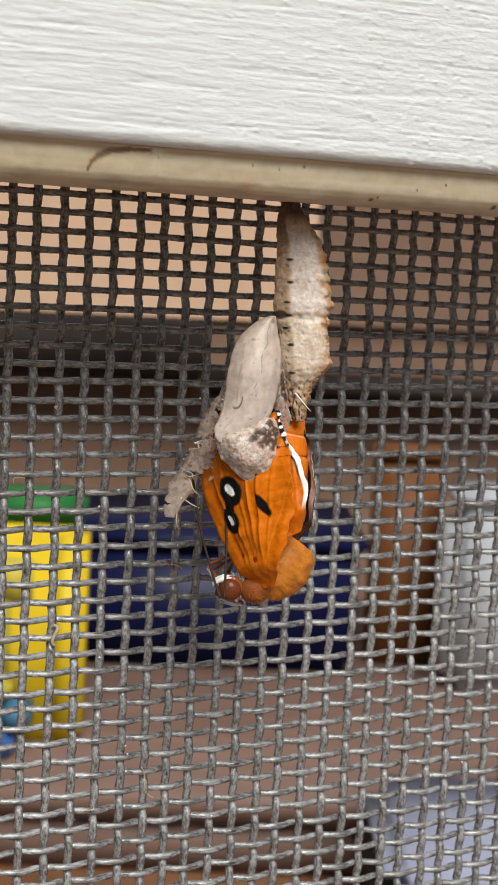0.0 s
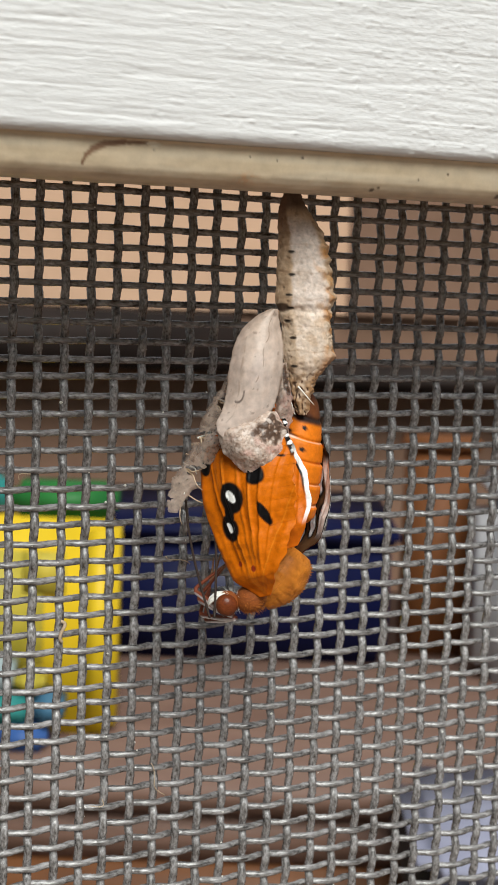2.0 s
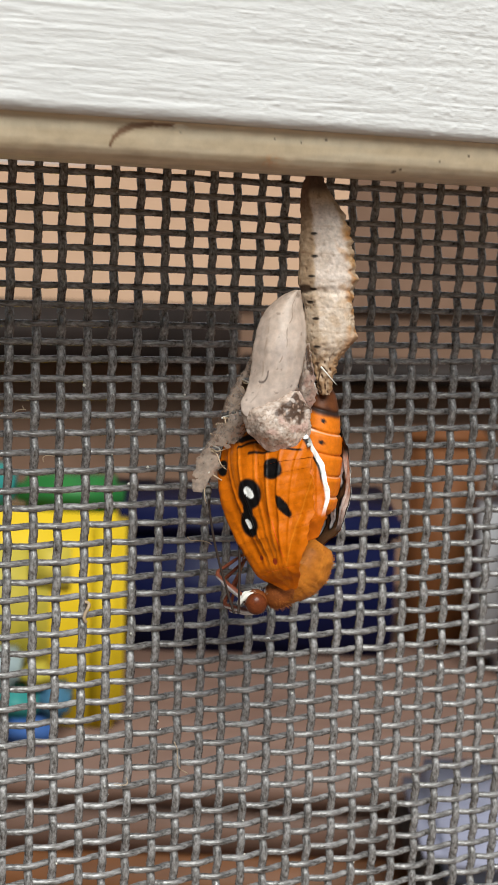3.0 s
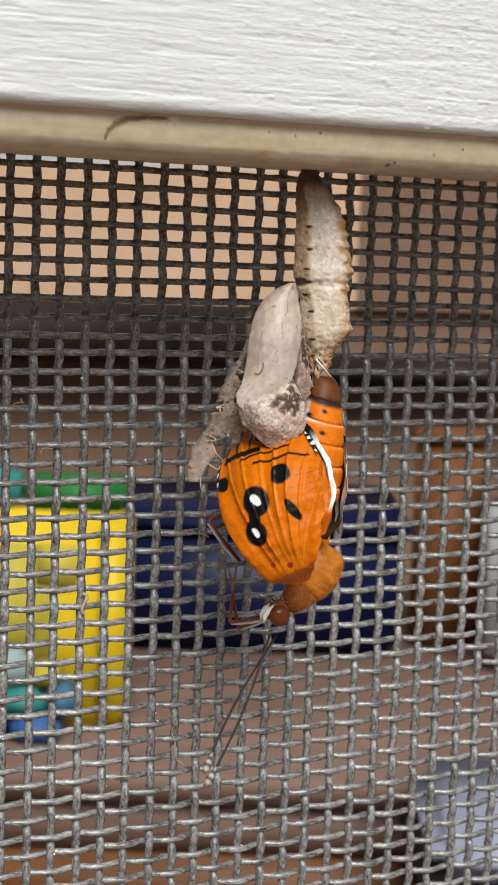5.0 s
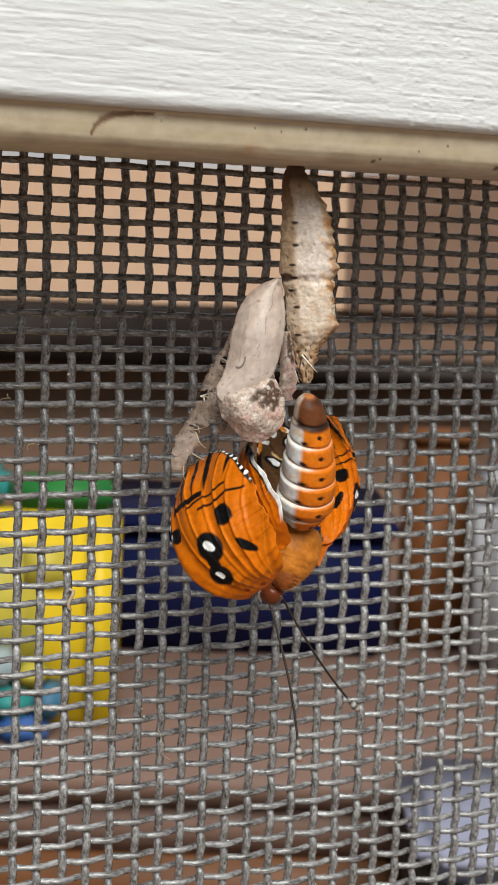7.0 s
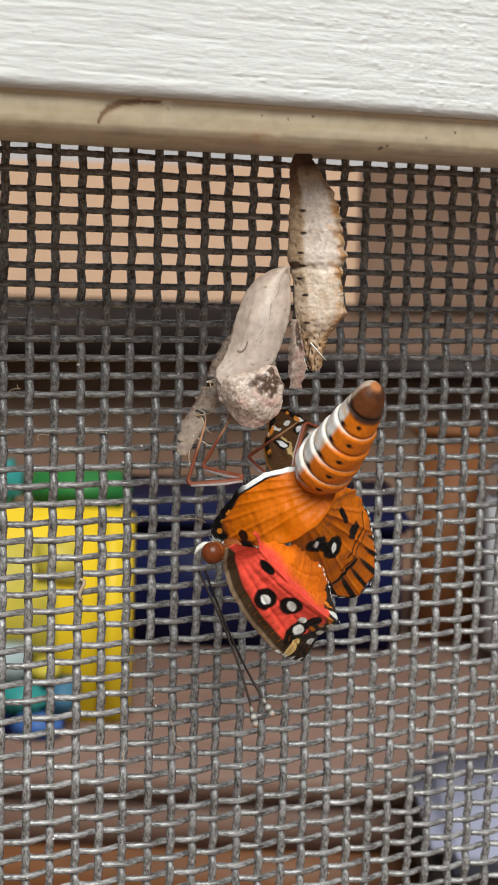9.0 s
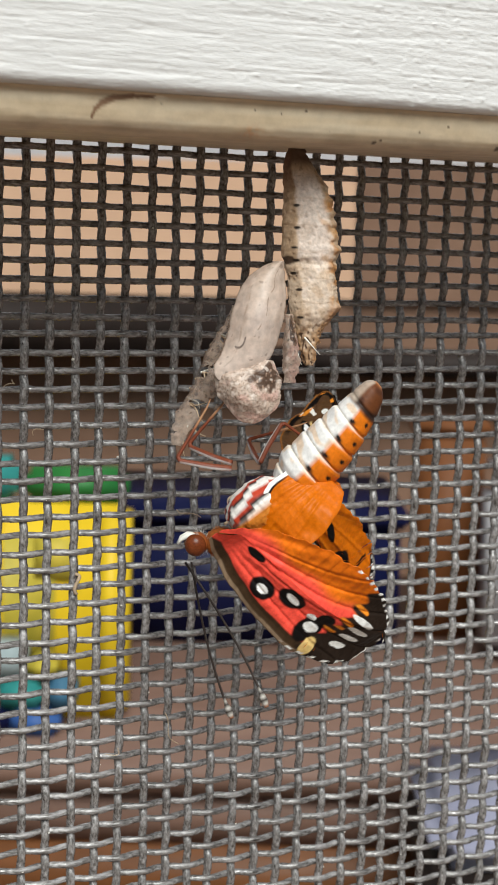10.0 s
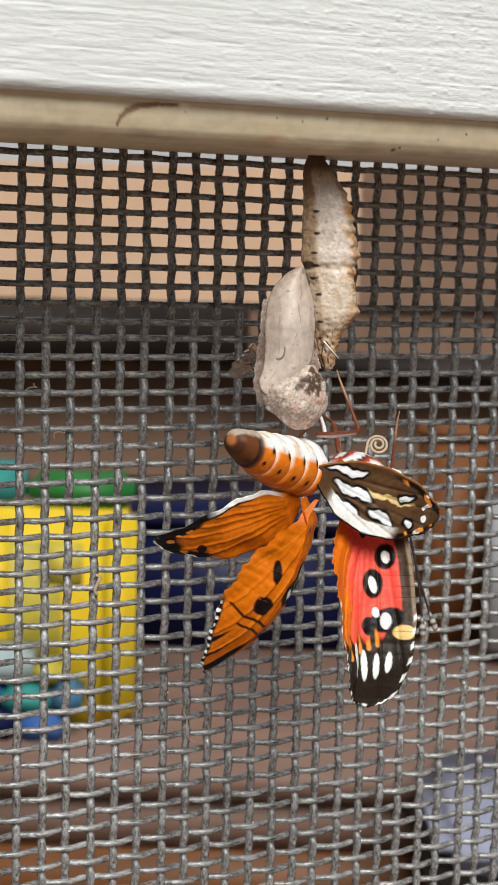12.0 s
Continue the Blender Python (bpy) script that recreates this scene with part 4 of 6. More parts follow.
def wing(name, parent, side, fore, cuts, labels):
    """A wing in rigid pieces from root to tip; a forewing is also parted along its length, so that it can fold.
    The right wing's leading edge lies along +y, the left wing's along -y."""
    length = FW_LENGTH if fore else HW_LENGTH
    stretch = WING_STRETCH
    lead, trail = (FW_LEAD, FW_TRAIL) if fore else (HW_LEAD, HW_TRAIL)
    upper, under = (front_upper, front_under) if fore else (hind_upper, hind_under)
    pieces = []
    # rounded outlines of the leading and the trailing edge
    span = np.linspace(0, 1, 241)
    outline = [np.interp(span, FW_U, lead), np.interp(span, FW_U, trail)]
    for edge_line in outline:
        for _ in range(30):
            edge_line[1:-1] = (edge_line[:-2] + 2 * edge_line[1:-1] + edge_line[2:]) / 4
    for half in ("front", "rear") if fore else ("whole",):
        for k, (a, b) in enumerate(zip(cuts[:-1], cuts[1:])):
            ru, rv = int((b - a) * length / 0.10), 52 if fore else 68
            # each piece ends in a thin tongue that slips into the hollow end of the next
            lap = 0.008
            u = np.linspace(a, b, ru + 3)
            if b < 1:
                u = np.concatenate([u, [b + 0.002], np.linspace(b + 0.003, b + lap - 0.0005, 4), [b + lap]])
            ru = len(u)
            le, tr = np.interp(u, span, outline[0]), np.interp(u, span, outline[1])
            mid = np.maximum(FOLD_Y, -0.6 * tr)
            w = np.linspace(0, 1, rv)
            lo, hi = {"front": (mid - 0.08, le), "rear": (-tr, mid), "whole": (-tr, le)}[half]
            x = np.repeat((u * length)[:, None], rv, 1)
            y = lo[:, None] + (hi - lo)[:, None] * w
            ragged = (0.10 * np.sin(x * 2.6) + 0.06 * np.sin(x * 6.1 + 1)) * (1 if fore else 0.3)
            y = y - np.where(y < mid[:, None], ragged * smooth_step(-y / tr[:, None], 0.6, 1.0), 0)
            if b == 1:
                x = x - 0.16 * np.abs(np.sin(y * 2.4)) * smooth_step(u, 0.75, 1.0)[:, None]
            edge = np.minimum(np.where(y > 0, le[:, None] - y, tr[:, None] + y), (1 - u)[:, None] * length + 0.05)
            def height(x, y, u):
                bow = (1.0 if fore else 0.8) * (1 - (y / 5.0) ** 2)
                ray = y / (x + 2.0)
                veins = sum(0.14 * np.exp(-((ray - c) * (x + 2.0) / 0.14) ** 2) for c in (0.16, 0.05, -0.075, -0.17, -0.27, -0.38))
                pleat = 0.15 * np.sin(ray * 19 + 0.6) + 0.05 * np.sin(ray * 43 + 0.25 * x)
                flat = np.stack([x.ravel(), y.ravel(), 0 * x.ravel()], 1)
                soft = 0.20 * rough3(flat, 0.45, 3.0 + 5 * fore + side) + 0.04 * rough3(flat, 1.8, 1.0 + side)
                return bow + ((0.75 if fore else 0.22) * pleat + (1.0 if fore else 0.7) * veins) * smooth_step(u, 0.05, 0.35) - 0.2 * smooth_step(-y, 3.0, 5.0) + soft.reshape(x.shape)

            uu = np.repeat(u[:, None], rv, 1)
            z = height(x, y, uu)
            # the fold line lies at one height, so that the halves meet at any angle
            line = height((u * length)[:, None], mid[:, None], u[:, None])
            z = z - line + FOLD_Z * smooth_step(uu, 0.0, 0.12)
            thick = 0.045 + 0.09 * (1 - smooth_step(np.abs(y - 0.9 * le[:, None]), 0, 0.5))
            thick = thick - np.where(u > b + 0.0005, np.interp(u - b, (0, 0.003, lap), (0, 0.016, 0.022)), 0)[:, None]
            # ends cut slightly aslant below the hinge, as the wing mostly curls under
            slant = (0.06 if side > 0 else 0.01) if fore else 0.035
            drop = slant * np.clip(FOLD_Z + 0.03 - z, -0.3, 3.0)
            z = z - 0.7 * slant * (np.maximum(u - b, 0) * length)[:, None]
            c_up, c_dn = upper(x.ravel(), y.ravel(), edge.ravel()), under(x.ravel(), y.ravel(), edge.ravel())
            hinge = np.array([a * length, side * FOLD_Y if half == "rear" else 0, FOLD_Z if half == "rear" else (1.05 if k else 0)])
            if k:
                x = x + drop * (1 - smooth_step(u - a, 0, 0.025))[:, None]
            if b < 1:
                x = x - drop * smooth_step(u - b, -0.025, 0)[:, None]
            x, hinge[0] = x * stretch, hinge[0] * stretch
            top = np.stack([x, y * side, z + thick / 2], -1) - hinge
            bot = np.stack([x, y * side, z - thick / 2], -1) - hinge
            vv, ff = sheet_lists(top, bot)
            # pieces stay open at the end that takes the tongue
            inner, rim = ff[:2 * (ru - 1) * (rv - 1)], ff[2 * (ru - 1) * (rv - 1):]
            def on_edge(q):
                (i0, j0), (i1, j1) = divmod(q[0], rv), divmod(q[1], rv)
                return ((j0 == j1 == 0 and half != "front") or (j0 == j1 == rv - 1 and half != "rear")
                        or (i0 == i1 == 0 and k == 0) or i0 == i1 == ru - 1)
            ff = inner + [q for q in rim if on_edge(q)]
            if side > 0:
                ff = [q[::-1] for q in ff]
            pieces.append(from_lists(name, vv, ff, M_WING, parent, labels, np.concatenate([c_up, c_dn])))
    return pieces


def butterfly():
    b = thing("butterfly", "orange gulf fritillary butterfly coming out of its chrysalis", "butterfly")
    got = {}
    # thorax: x runs from the waist to the head, z is the back
    def bag(length, prof, sides=40, rings=60, squash=0.9):
        u = np.linspace(0, 1, rings)
        r = np.interp(u, [p[0] for p in prof], [p[1] for p in prof])
        for _ in range(2):
            r[1:-1] = (r[:-2] + 2 * r[1:-1] + r[2:]) / 4
        w = np.linspace(0, 2 * math.pi, sides, endpoint=False)
        p = np.stack([np.repeat((u * length)[:, None], sides, 1), r[:, None] * np.cos(w), squash * r[:, None] * np.sin(w)], -1)
        faces = [(k * sides + s, k * sides + (s + 1) % sides, (k + 1) * sides + (s + 1) % sides, (k + 1) * sides + s) for k in range(rings - 1) for s in range(sides)]
        faces = [q[::-1] for q in faces] + [tuple(range(sides)), tuple((rings - 1) * sides + s for s in range(sides))[::-1]]
        return p.reshape(-1, 3), np.repeat(u[:, None], sides, 1).ravel(), np.repeat(w[None], rings, 0).ravel(), faces

    p, u, w, f = bag(5.6, [(0, 1.4), (0.15, 2.2), (0.45, 2.6), (0.75, 2.3), (0.93, 1.75), (1, 1.1)])
    back = np.sin(w)
    tone = paint(np.repeat([(0.54, 0.185, 0.022)], len(p), 0), [(smooth_step(rough3(p, 0.9, 1.0), 0, 0.4) * 0.6, (0.36, 0.115, 0.014)),
        (smooth_step(-back, 0.15, 0.4), (0.74, 0.70, 0.66)),
        (smooth_step(-back, 0.15, 0.4) * smooth_step(np.sin(u * 5 + w * 8.0 + 1.5 * rough3(p, 0.6, 4.0)), 0.25, 0.4), (0.42, 0.045, 0.02)),
        (smooth_step(-back, 0.15, 0.4) * smooth_step(np.sin(u * 5 + w * 8.0 + 1.1 + 1.5 * rough3(p, 0.6, 4.0)), 0.75, 0.85), (0.03, 0.02, 0.02))])
    p = p * (1 + 0.05 * rough3(p, 0.9, 2.0) + 0.03 * rough3(p, 3.0, 5.0))[:, None]
    got["thorax"] = from_lists("thorax", p, f, M_BODY, b, "furry orange-brown thorax", tone)
    rng = np.random.default_rng(5)

    def hairs(name, roots, ways, lengths, mat, parent, label):
        """A coat of fine tapered hairs, one mesh."""
        vv, ff = [], []
        for a, d, l in zip(roots, ways, lengths):
            side = np.cross(d, (0.3, 0.5, 0.8))
            side /= np.linalg.norm(side) + 1e-9
            up = np.cross(d, side)
            k = len(vv)
            vv += [a + 0.018 * side, a - 0.009 * side + 0.016 * up, a - 0.009 * side - 0.016 * up, a + d * l]
            ff += [(k, k + 1, k + 3), (k + 1, k + 2, k + 3), (k + 2, k, k + 3)]
        return from_lists(name, np.array(vv), ff, mat, parent, label)

    pick = rng.choice(np.flatnonzero((back > -0.2) & (u > 0.05)), 1600)
    ways = np.stack([-0.9 + 0 * pick, np.cos(w[pick]), np.sin(w[pick])], 1) + 0.35 * rng.normal(size=(1600, 3))
    hairs("hair", p[pick], ways / np.linalg.norm(ways, axis=1)[:, None], rng.uniform(0.12, 0.3, 1600), M_HAIR, got["thorax"], "fine orange hair")
    # abdomen: x runs from the waist to the tip, z is the back
    p, u, w, f = bag(12.8, [(0, 1.0), (0.06, 1.8), (0.2, 2.9), (0.45, 2.7), (0.66, 2.25), (0.8, 1.8), (0.88, 1.55), (0.95, 1.25), (0.985, 0.85), (1, 0.4)], 64, 150)
    seg = u * 7.2
    ring = np.abs(seg - np.round(seg))
    back = np.sin(w)
    p[:, 1:] *= (1 - 0.075 * np.exp(-(ring / 0.08) ** 2) * (1 - smooth_step(u, 0.84, 0.9)) + 0.02 * rough3(p, 0.8, 3.0))[:, None]
    near = seg - np.round(seg)
    p[:, 1:] *= (1 + 0.06 * (seg - np.floor(seg) - 0.5) * (1 - smooth_step(u, 0.8, 0.86)))[:, None]
    side_dots = sum(np.exp(-(((seg - k - 0.55) / 0.12) ** 2 + ((back - c) / 0.10) ** 2)) for k in range(6) for c in (0.62,))
    belly = smooth_step(-back, 0.10, 0.30)
    tail = smooth_step(u, 0.79, 0.83)
    wedge = np.exp(-(near / (0.02 + 0.08 * smooth_step(-back, -0.6, 0.2))) ** 2) * smooth_step(-back, -0.6, -0.1)
    tone = paint(np.repeat([(0.68, 0.17, 0.007)], len(p), 0), [
        (0.35 * smooth_step(rough3(p, 0.8, 2.0), 0, 0.4), (0.60, 0.14, 0.008)), (smooth_step(side_dots, 0.25, 0.6), BLACK),
        (belly, (0.74, 0.72, 0.70)), (0.6 * belly * smooth_step(rough3(p * [1, 0.4, 0.4], 1.6, 3.0), 0.05, 0.3), (0.66, 0.42, 0.22)),
        (0.55 * wedge, (0.88, 0.83, 0.76)), (0.45 * np.exp(-((near + 0.015) / 0.014) ** 2), (0.90, 0.78, 0.62)), (np.clip(1.6 * np.exp(-((near - 0.2) / 0.10) ** 2) * np.exp(-((back + 0.10 + 0.05 * np.sin(9 * seg)) / 0.15) ** 2), 0, 1), BLACK),
        (0.8 * np.exp(-((near - 0.09) / 0.04) ** 2) * smooth_step(-back, -0.5, -0.2) * (1 - belly), BLACK),
        (tail, (0.12, 0.038, 0.012)), (tail * smooth_step(rough3(p, 0.9, 4.0), -0.1, 0.25), (0.065, 0.022, 0.010)), (0.9 * np.exp(-((u - 0.83) / 0.018) ** 2), (0.02, 0.012, 0.01)), (0.6 * tail * smooth_step(-back, 0.5, 0.8), (0.62, 0.52, 0.42)), (smooth_step(u, 0.99, 1.0), (0.40, 0.15, 0.05))])
    p[:, 2] -= 0.011 * p[:, 0] ** 2
    got["abdomen"] = from_lists("abdomen", p, f, M_BODY, b, "orange ringed abdomen with black dots and a white belly", tone)
    # head: x forward
    bm = bmesh.new()
    bmesh.ops.create_uvsphere(bm, u_segments=20, v_segments=14, radius=1.05, matrix=Matrix.Translation((0.9, 0, 0)) @ Matrix.Diagonal((0.9, 1.0, 0.95, 1)))
    bmesh.ops.create_uvsphere(bm, u_segments=16, v_segments=10, radius=1.3, matrix=Matrix.Translation((-1.0, 0, 0.5)) @ Matrix.Diagonal((1.1, 1.0, 0.95, 1)))
    head = part("head", bm, M_FUR, b, "orange-brown hairy head")
    got["head"] = head
    for s in (-1, 1):
        bm = bmesh.new()
        bmesh.ops.create_uvsphere(bm, u_segments=24, v_segments=16, radius=0.98, matrix=Matrix.Translation((1.15, 0.72 * s, 0.0)) @ Matrix.Diagonal((0.95, 0.72, 1.0, 1)))
        part("eye", bm, M_EYE, head, "glossy brown round eye")
        pts = [(0.9, 0.3 * s, -0.75), (1.5, 0.32 * s, -0.95), (2.1, 0.34 * s, -0.85), (2.6, 0.36 * s, -0.5)]
        v, f = tube_lists(pts, [0.22, 0.28, 0.22, 0.06], 8)
        from_lists("palp", v, f, M_SPECK, head, "white upturned palp")
    ways = rng.normal(size=(260, 3))
    ways /= np.linalg.norm(ways, axis=1)[:, None]
    ways = ways[(np.abs(ways[:, 1]) < 0.75)]
    hairs("hair", np.array((0.7, 0, 0)) + ways * [0.9, 0.95, 0.95], ways + np.array((0.4, 0, 0)), rng.uniform(0.25, 0.6, len(ways)), M_SPECK, head, "short pale hair")
    ways = rng.normal(size=(700, 3))
    ways /= np.linalg.norm(ways, axis=1)[:, None]
    hairs("hair", np.array((-1.0, 0, 0.5)) + ways * 1.3, 0.7 * ways + np.array((-0.3, 0, 0.3)), rng.uniform(0.2, 0.45, 700), M_HAIR, head, "fine orange hair")
    # coiled tongue: x runs from its root past the coil
    a = np.linspace(0, 4.2 * math.pi, 70)
    rr = 0.98 - 0.055 * a
    coil = np.stack([2.6 + rr * np.cos(a - 1.6), 0.12 * a / 4, 0.98 + rr * np.sin(a - 1.6)], 1)
    pts = np.concatenate([np.linspace((0, 0, 0.15), coil[0], 12)[:-1], coil])
    v, f = tube_lists(pts, 0.13, 7)
    got["tongue"] = from_lists("tongue", v, f, M_FIBRE, b, "tan coiled tongue")
    # antennae: x runs out along the stalk
    for s in (-1, 1):
        t = np.linspace(0, 1, 46)
        pts = np.stack([14.6 * t, s * 0.9 * np.sin(t * 2.2), 0.3 * np.sin(t * 3)], 1)
        r = 0.105 + 0.24 * np.exp(-((t - 0.955) / 0.045) ** 2)
        v, f = tube_lists(pts, r, 8)
        tt = np.repeat(t, 8)
        tone = paint(np.repeat([(0.030, 0.020, 0.016)], len(v), 0), [(smooth_step(np.sin(tt * 150), 0.3, 0.6) * smooth_step(tt, 0.86, 0.9), (0.45, 0.42, 0.38)), (smooth_step(tt, 0.985, 0.995), (0.35, 0.12, 0.04))])
        got["antenna_l" if s < 0 else "antenna_r"] = from_lists("antenna", v, f, M_LEG, b, "thin black antenna with a banded club", tone)
    # legs: x runs to the knee, then the shin turns up and on
    for k, name in enumerate(("leg_a", "leg_b", "leg_c", "leg_d")):
        pts = [(0, 0, 0), (1.8, 0, 0.12), (4.4, 0, 0.05), (4.65, 0, -0.25), (4.0, 0, -1.9), (3.2, 0, -3.9), (2.9, 0, -4.7), (2.7, 0, -5.5)]
        fine = np.array([np.interp(np.linspace(0, 7, 40), range(8), [q[c] for q in pts]) for c in range(3)]).T
        v, f = tube_lists(fine, np.interp(np.linspace(0, 7, 40), range(8), [0.24, 0.27, 0.21, 0.17, 0.14, 0.11, 0.09, 0.04]), 8)
        tone = paint(np.repeat([(0.17, 0.045, 0.022)], len(v), 0), [(smooth_step(v[:, 2] + 0.12 * np.abs(v[:, 1]), 0.12, 0.28) * (v[:, 0] < 4.4), (0.78, 0.76, 0.76)), (smooth_step(-v[:, 2], 2.4, 3.6), (0.36, 0.19, 0.10))])
        got[name] = from_lists("leg", v, f, M_LEG, b, "thin reddish brown leg with a white stripe", tone)
    got["fw_r"] = wing("right_forewing", b, 1, True, CUTS, "orange forewing with black-ringed white spots, pink-red below")
    got["fw_l"] = wing("left_forewing", b, -1, True, CUTS, "orange forewing with black-ringed white spots, pink-red below")
    got["hw_r"] = wing("right_hindwing", b, 1, False, CUTS, "orange hindwing with a dark rim, brown and silver below")
    got["hw_l"] = wing("left_hindwing", b, -1, False, CUTS, "orange hindwing with a dark rim, brown and silver below")
    return b, got


insect, limbs = butterfly()


def curled(fore, side, root, bend, twist, fold):
    """Poses of a wing's pieces from root to tip: bend and twist are degrees for each tenth of its length
    along it, fold the degrees by which a forewing's rear half turns about the fold line."""
    length = (FW_LENGTH if fore else HW_LENGTH) * WING_STRETCH
    front, rear, here = [root], [], root
    for k in range(1, len(CUTS) - 1):
        u, share = CUTS[k], (CUTS[k + 1] - CUTS[k - 1]) / 0.2
        step = mm((u - CUTS[k - 1]) * length, 0, 1.05 if k == 1 else 0, float(np.interp(u, (0.3, 0.58, 0.85), twist)) * share,
                  float(np.interp(u, (0.3, 0.48, 0.66, 0.85), bend)) * share, 0)
        here = here @ step
        front.append(here)
    if fore:
        for k, m in enumerate(front):
            rear.append(m @ mm(0, side * FOLD_Y, FOLD_Z - (1.05 if k else 0), float(np.interp(CUTS[k], (0.1, 0.5, 0.9), fold)), 0, 0))
    return front + rear


def motions():
    """All that moves: the butterfly as it comes out and unfolds, and the loose parts of the shell."""
    walk(insect, [
        (0, mm(22.12, -19.50, -30.54, -130.1, 54.2, 171.1)),
        (1.5, mm(21.78, -19.50, -31.10, -130.4, 51.5, 172.0)),
        (2.5, mm(21.14, -19.50, -32.33, -128.8, 54.0, 173.3)),
        (5, mm(22.74, -19.50, -33.96, -126.8, 57.4, 175.3)),
        (5.5, mm(22.31, -19.50, -34.13, -128.5, 55.1, 173.3)),
        (6, mm(22.56, -19.50, -34.48, -128.6, 55.1, 172.8)),
        (6.5, mm(22.26, -19.50, -34.26, -127.7, 56.3, 174.0)),
        (7, mm(21.42, -20.00, -32.29, -111.3, 64.8, -177.8)),
        (9, mm(19.24, -23.00, -29.03, -170.6, 43.0, 167.6)),
        (9.5, mm(18.00, -23.00, -30.18, 166.5, 60.4, 95.9)),
        (10, mm(16.84, -24.50, -29.68, 173.2, 39.0, 166.6)),
        (10.25, mm(16.78, -23.75, -29.69, 174.5, 41.7, 128.1)),
        (10.5, mm(16.73, -23.00, -29.71, 173.1, 44.5, 87.8)),
        (11, mm(17.81, -23.00, -30.28, -167.6, 51.6, 85.7)),
        (11.5, mm(20.60, -21.00, -29.92, 170.2, 28.4, 35.8)),
        (12, mm(21.65, -21.00, -28.67, 179.1, 14.9, 18.6)),
    ])
    walk(limbs["abdomen"], [
        (0, mm(0.91, -3.22, -1.56, 6.6, 13.7, -159.3)),
        (2.5, mm(0.05, -2.76, -0.96, 8.3, 9.1, -159.5)),
        (5, mm(-0.56, -5.55, -0.66, 4.7, 5.9, -159.6)),
        (5.5, mm(-1.01, -5.32, -0.66, 7.1, 8.0, -158.7)),
        (6, mm(-0.93, -5.46, -1.05, 7.8, 8.0, -158.9)),
        (6.5, mm(-1.00, -4.51, -0.84, 11.0, 8.4, -159.5)),
        (7, mm(0.30, -1.71, 0.92, 36.4, -13.9, -146.4)),
        (9, mm(0.07, -1.11, -0.10, -12.4, 4.7, -133.0)),
        (9.5, mm(-0.61, -0.71, 0.59, 37.7, -15.3, -163.9)),
        (10, mm(0.64, 0.70, 0.39, -8.6, 5.1, -168.2)),
        (10.5, mm(-1.12, -0.42, 0.56, 37.7, -8.5, 177.1)),
        (11, mm(-0.98, -0.22, 0.79, 57.5, -15.9, -177.5)),
        (11.5, mm(-1.41, 0.72, -1.30, 9.5, -20.6, 178.6)),
        (12, mm(-1.83, -0.43, 0.35, 4.2, -5.9, 170.1)),
    ])
    walk(limbs["head"], [
        (0, mm(6.06, -4.24, 0.30, -54.0, 35.1, -26.1)),
        (2.5, mm(6.53, -3.91, 0.55, -48.2, 21.5, -14.7)),
        (5, mm(6.46, -2.73, 0.85, -61.0, 6.1, -5.3)),
        (5.5, mm(6.31, -2.86, 0.75, -60.6, -1.6, -0.6)),
        (6, mm(6.39, -2.88, 0.83, -60.7, 1.9, -2.8)),
        (6.5, mm(5.99, -1.61, -0.36, -57.7, 12.5, 18.7)),
        (7, mm(5.68, -0.14, -0.16, -34.8, 21.4, 29.7)),
        (9, mm(9.30, 0.86, -0.66, 4.7, 19.9, 0.4)),
        (9.5, mm(5.31, 0.21, -0.40, 6.1, -21.8, -29.9)),
        (10, mm(7.97, 2.15, 0.18, 10.8, 19.8, 6.0)),
        (10.25, mm(5.46, 0.74, 0.52, 3.3, -13.5, -10.4)),
        (10.5, mm(4.57, -0.42, 0.34, 6.0, -47.5, -27.8)),
        (11, mm(5.02, -0.14, 0.20, -0.5, -46.9, -5.7)),
        (11.5, mm(5.36, -0.21, -0.20, -9.8, -47.6, 40.9)),
        (12, mm(5.58, -0.27, -0.24, -1.3, 5.6, 47.6)),
    ])
    walk(limbs["antenna_r"], [
        (0, mm(8.02, -9.55, 2.45, -81.3, 53.1, 163.5)),
        (1.5, mm(9.16, -9.10, 2.68, -83.5, 54.9, 161.9)),
        (2.5, mm(9.14, -9.28, 2.43, -86.1, 52.0, 155.8)),
        (3.2, mm(9.39, -9.33, 2.36, -85.1, 51.4, 156.8)),
        (4.1, mm(9.92, -5.64, 1.13, 66.6, 55.2, -35.9)),
        (5, mm(9.65, -1.51, 0.62, 62.7, -15.6, -15.3)),
        (5.5, mm(9.63, -1.09, 0.97, 64.5, -27.4, -6.7)),
        (6, mm(9.83, -1.41, 0.88, 74.4, -42.2, -15.5)),
        (6.5, mm(8.25, -1.89, -0.38, 56.8, -37.0, 14.8)),
        (7, mm(7.38, -0.18, -0.21, 47.2, -29.0, 16.8)),
        (9, mm(12.32, 2.51, -0.56, 113.7, -62.5, -25.2)),
        (9.5, mm(9.76, 1.35, -0.97, 36.6, -38.7, 2.7)),
        (9.75, mm(9.47, 2.66, 0.41, 81.3, -60.2, -15.7)),
        (10, mm(10.79, 4.21, 1.28, 156.5, -60.5, -66.3)),
        (10.25, mm(9.06, 2.22, 1.18, 65.3, -63.3, -5.9)),
        (10.5, mm(8.96, 0.48, 0.58, 14.6, -37.9, 11.7)),
        (11, mm(9.42, 0.34, -0.32, 4.5, -12.2, 9.0)),
        (11.5, mm(10.37, -0.94, 0.12, -18.0, -45.4, -8.3)),
        (12, mm(10.45, -1.84, -0.43, -97.6, -71.9, 56.3)),
    ])
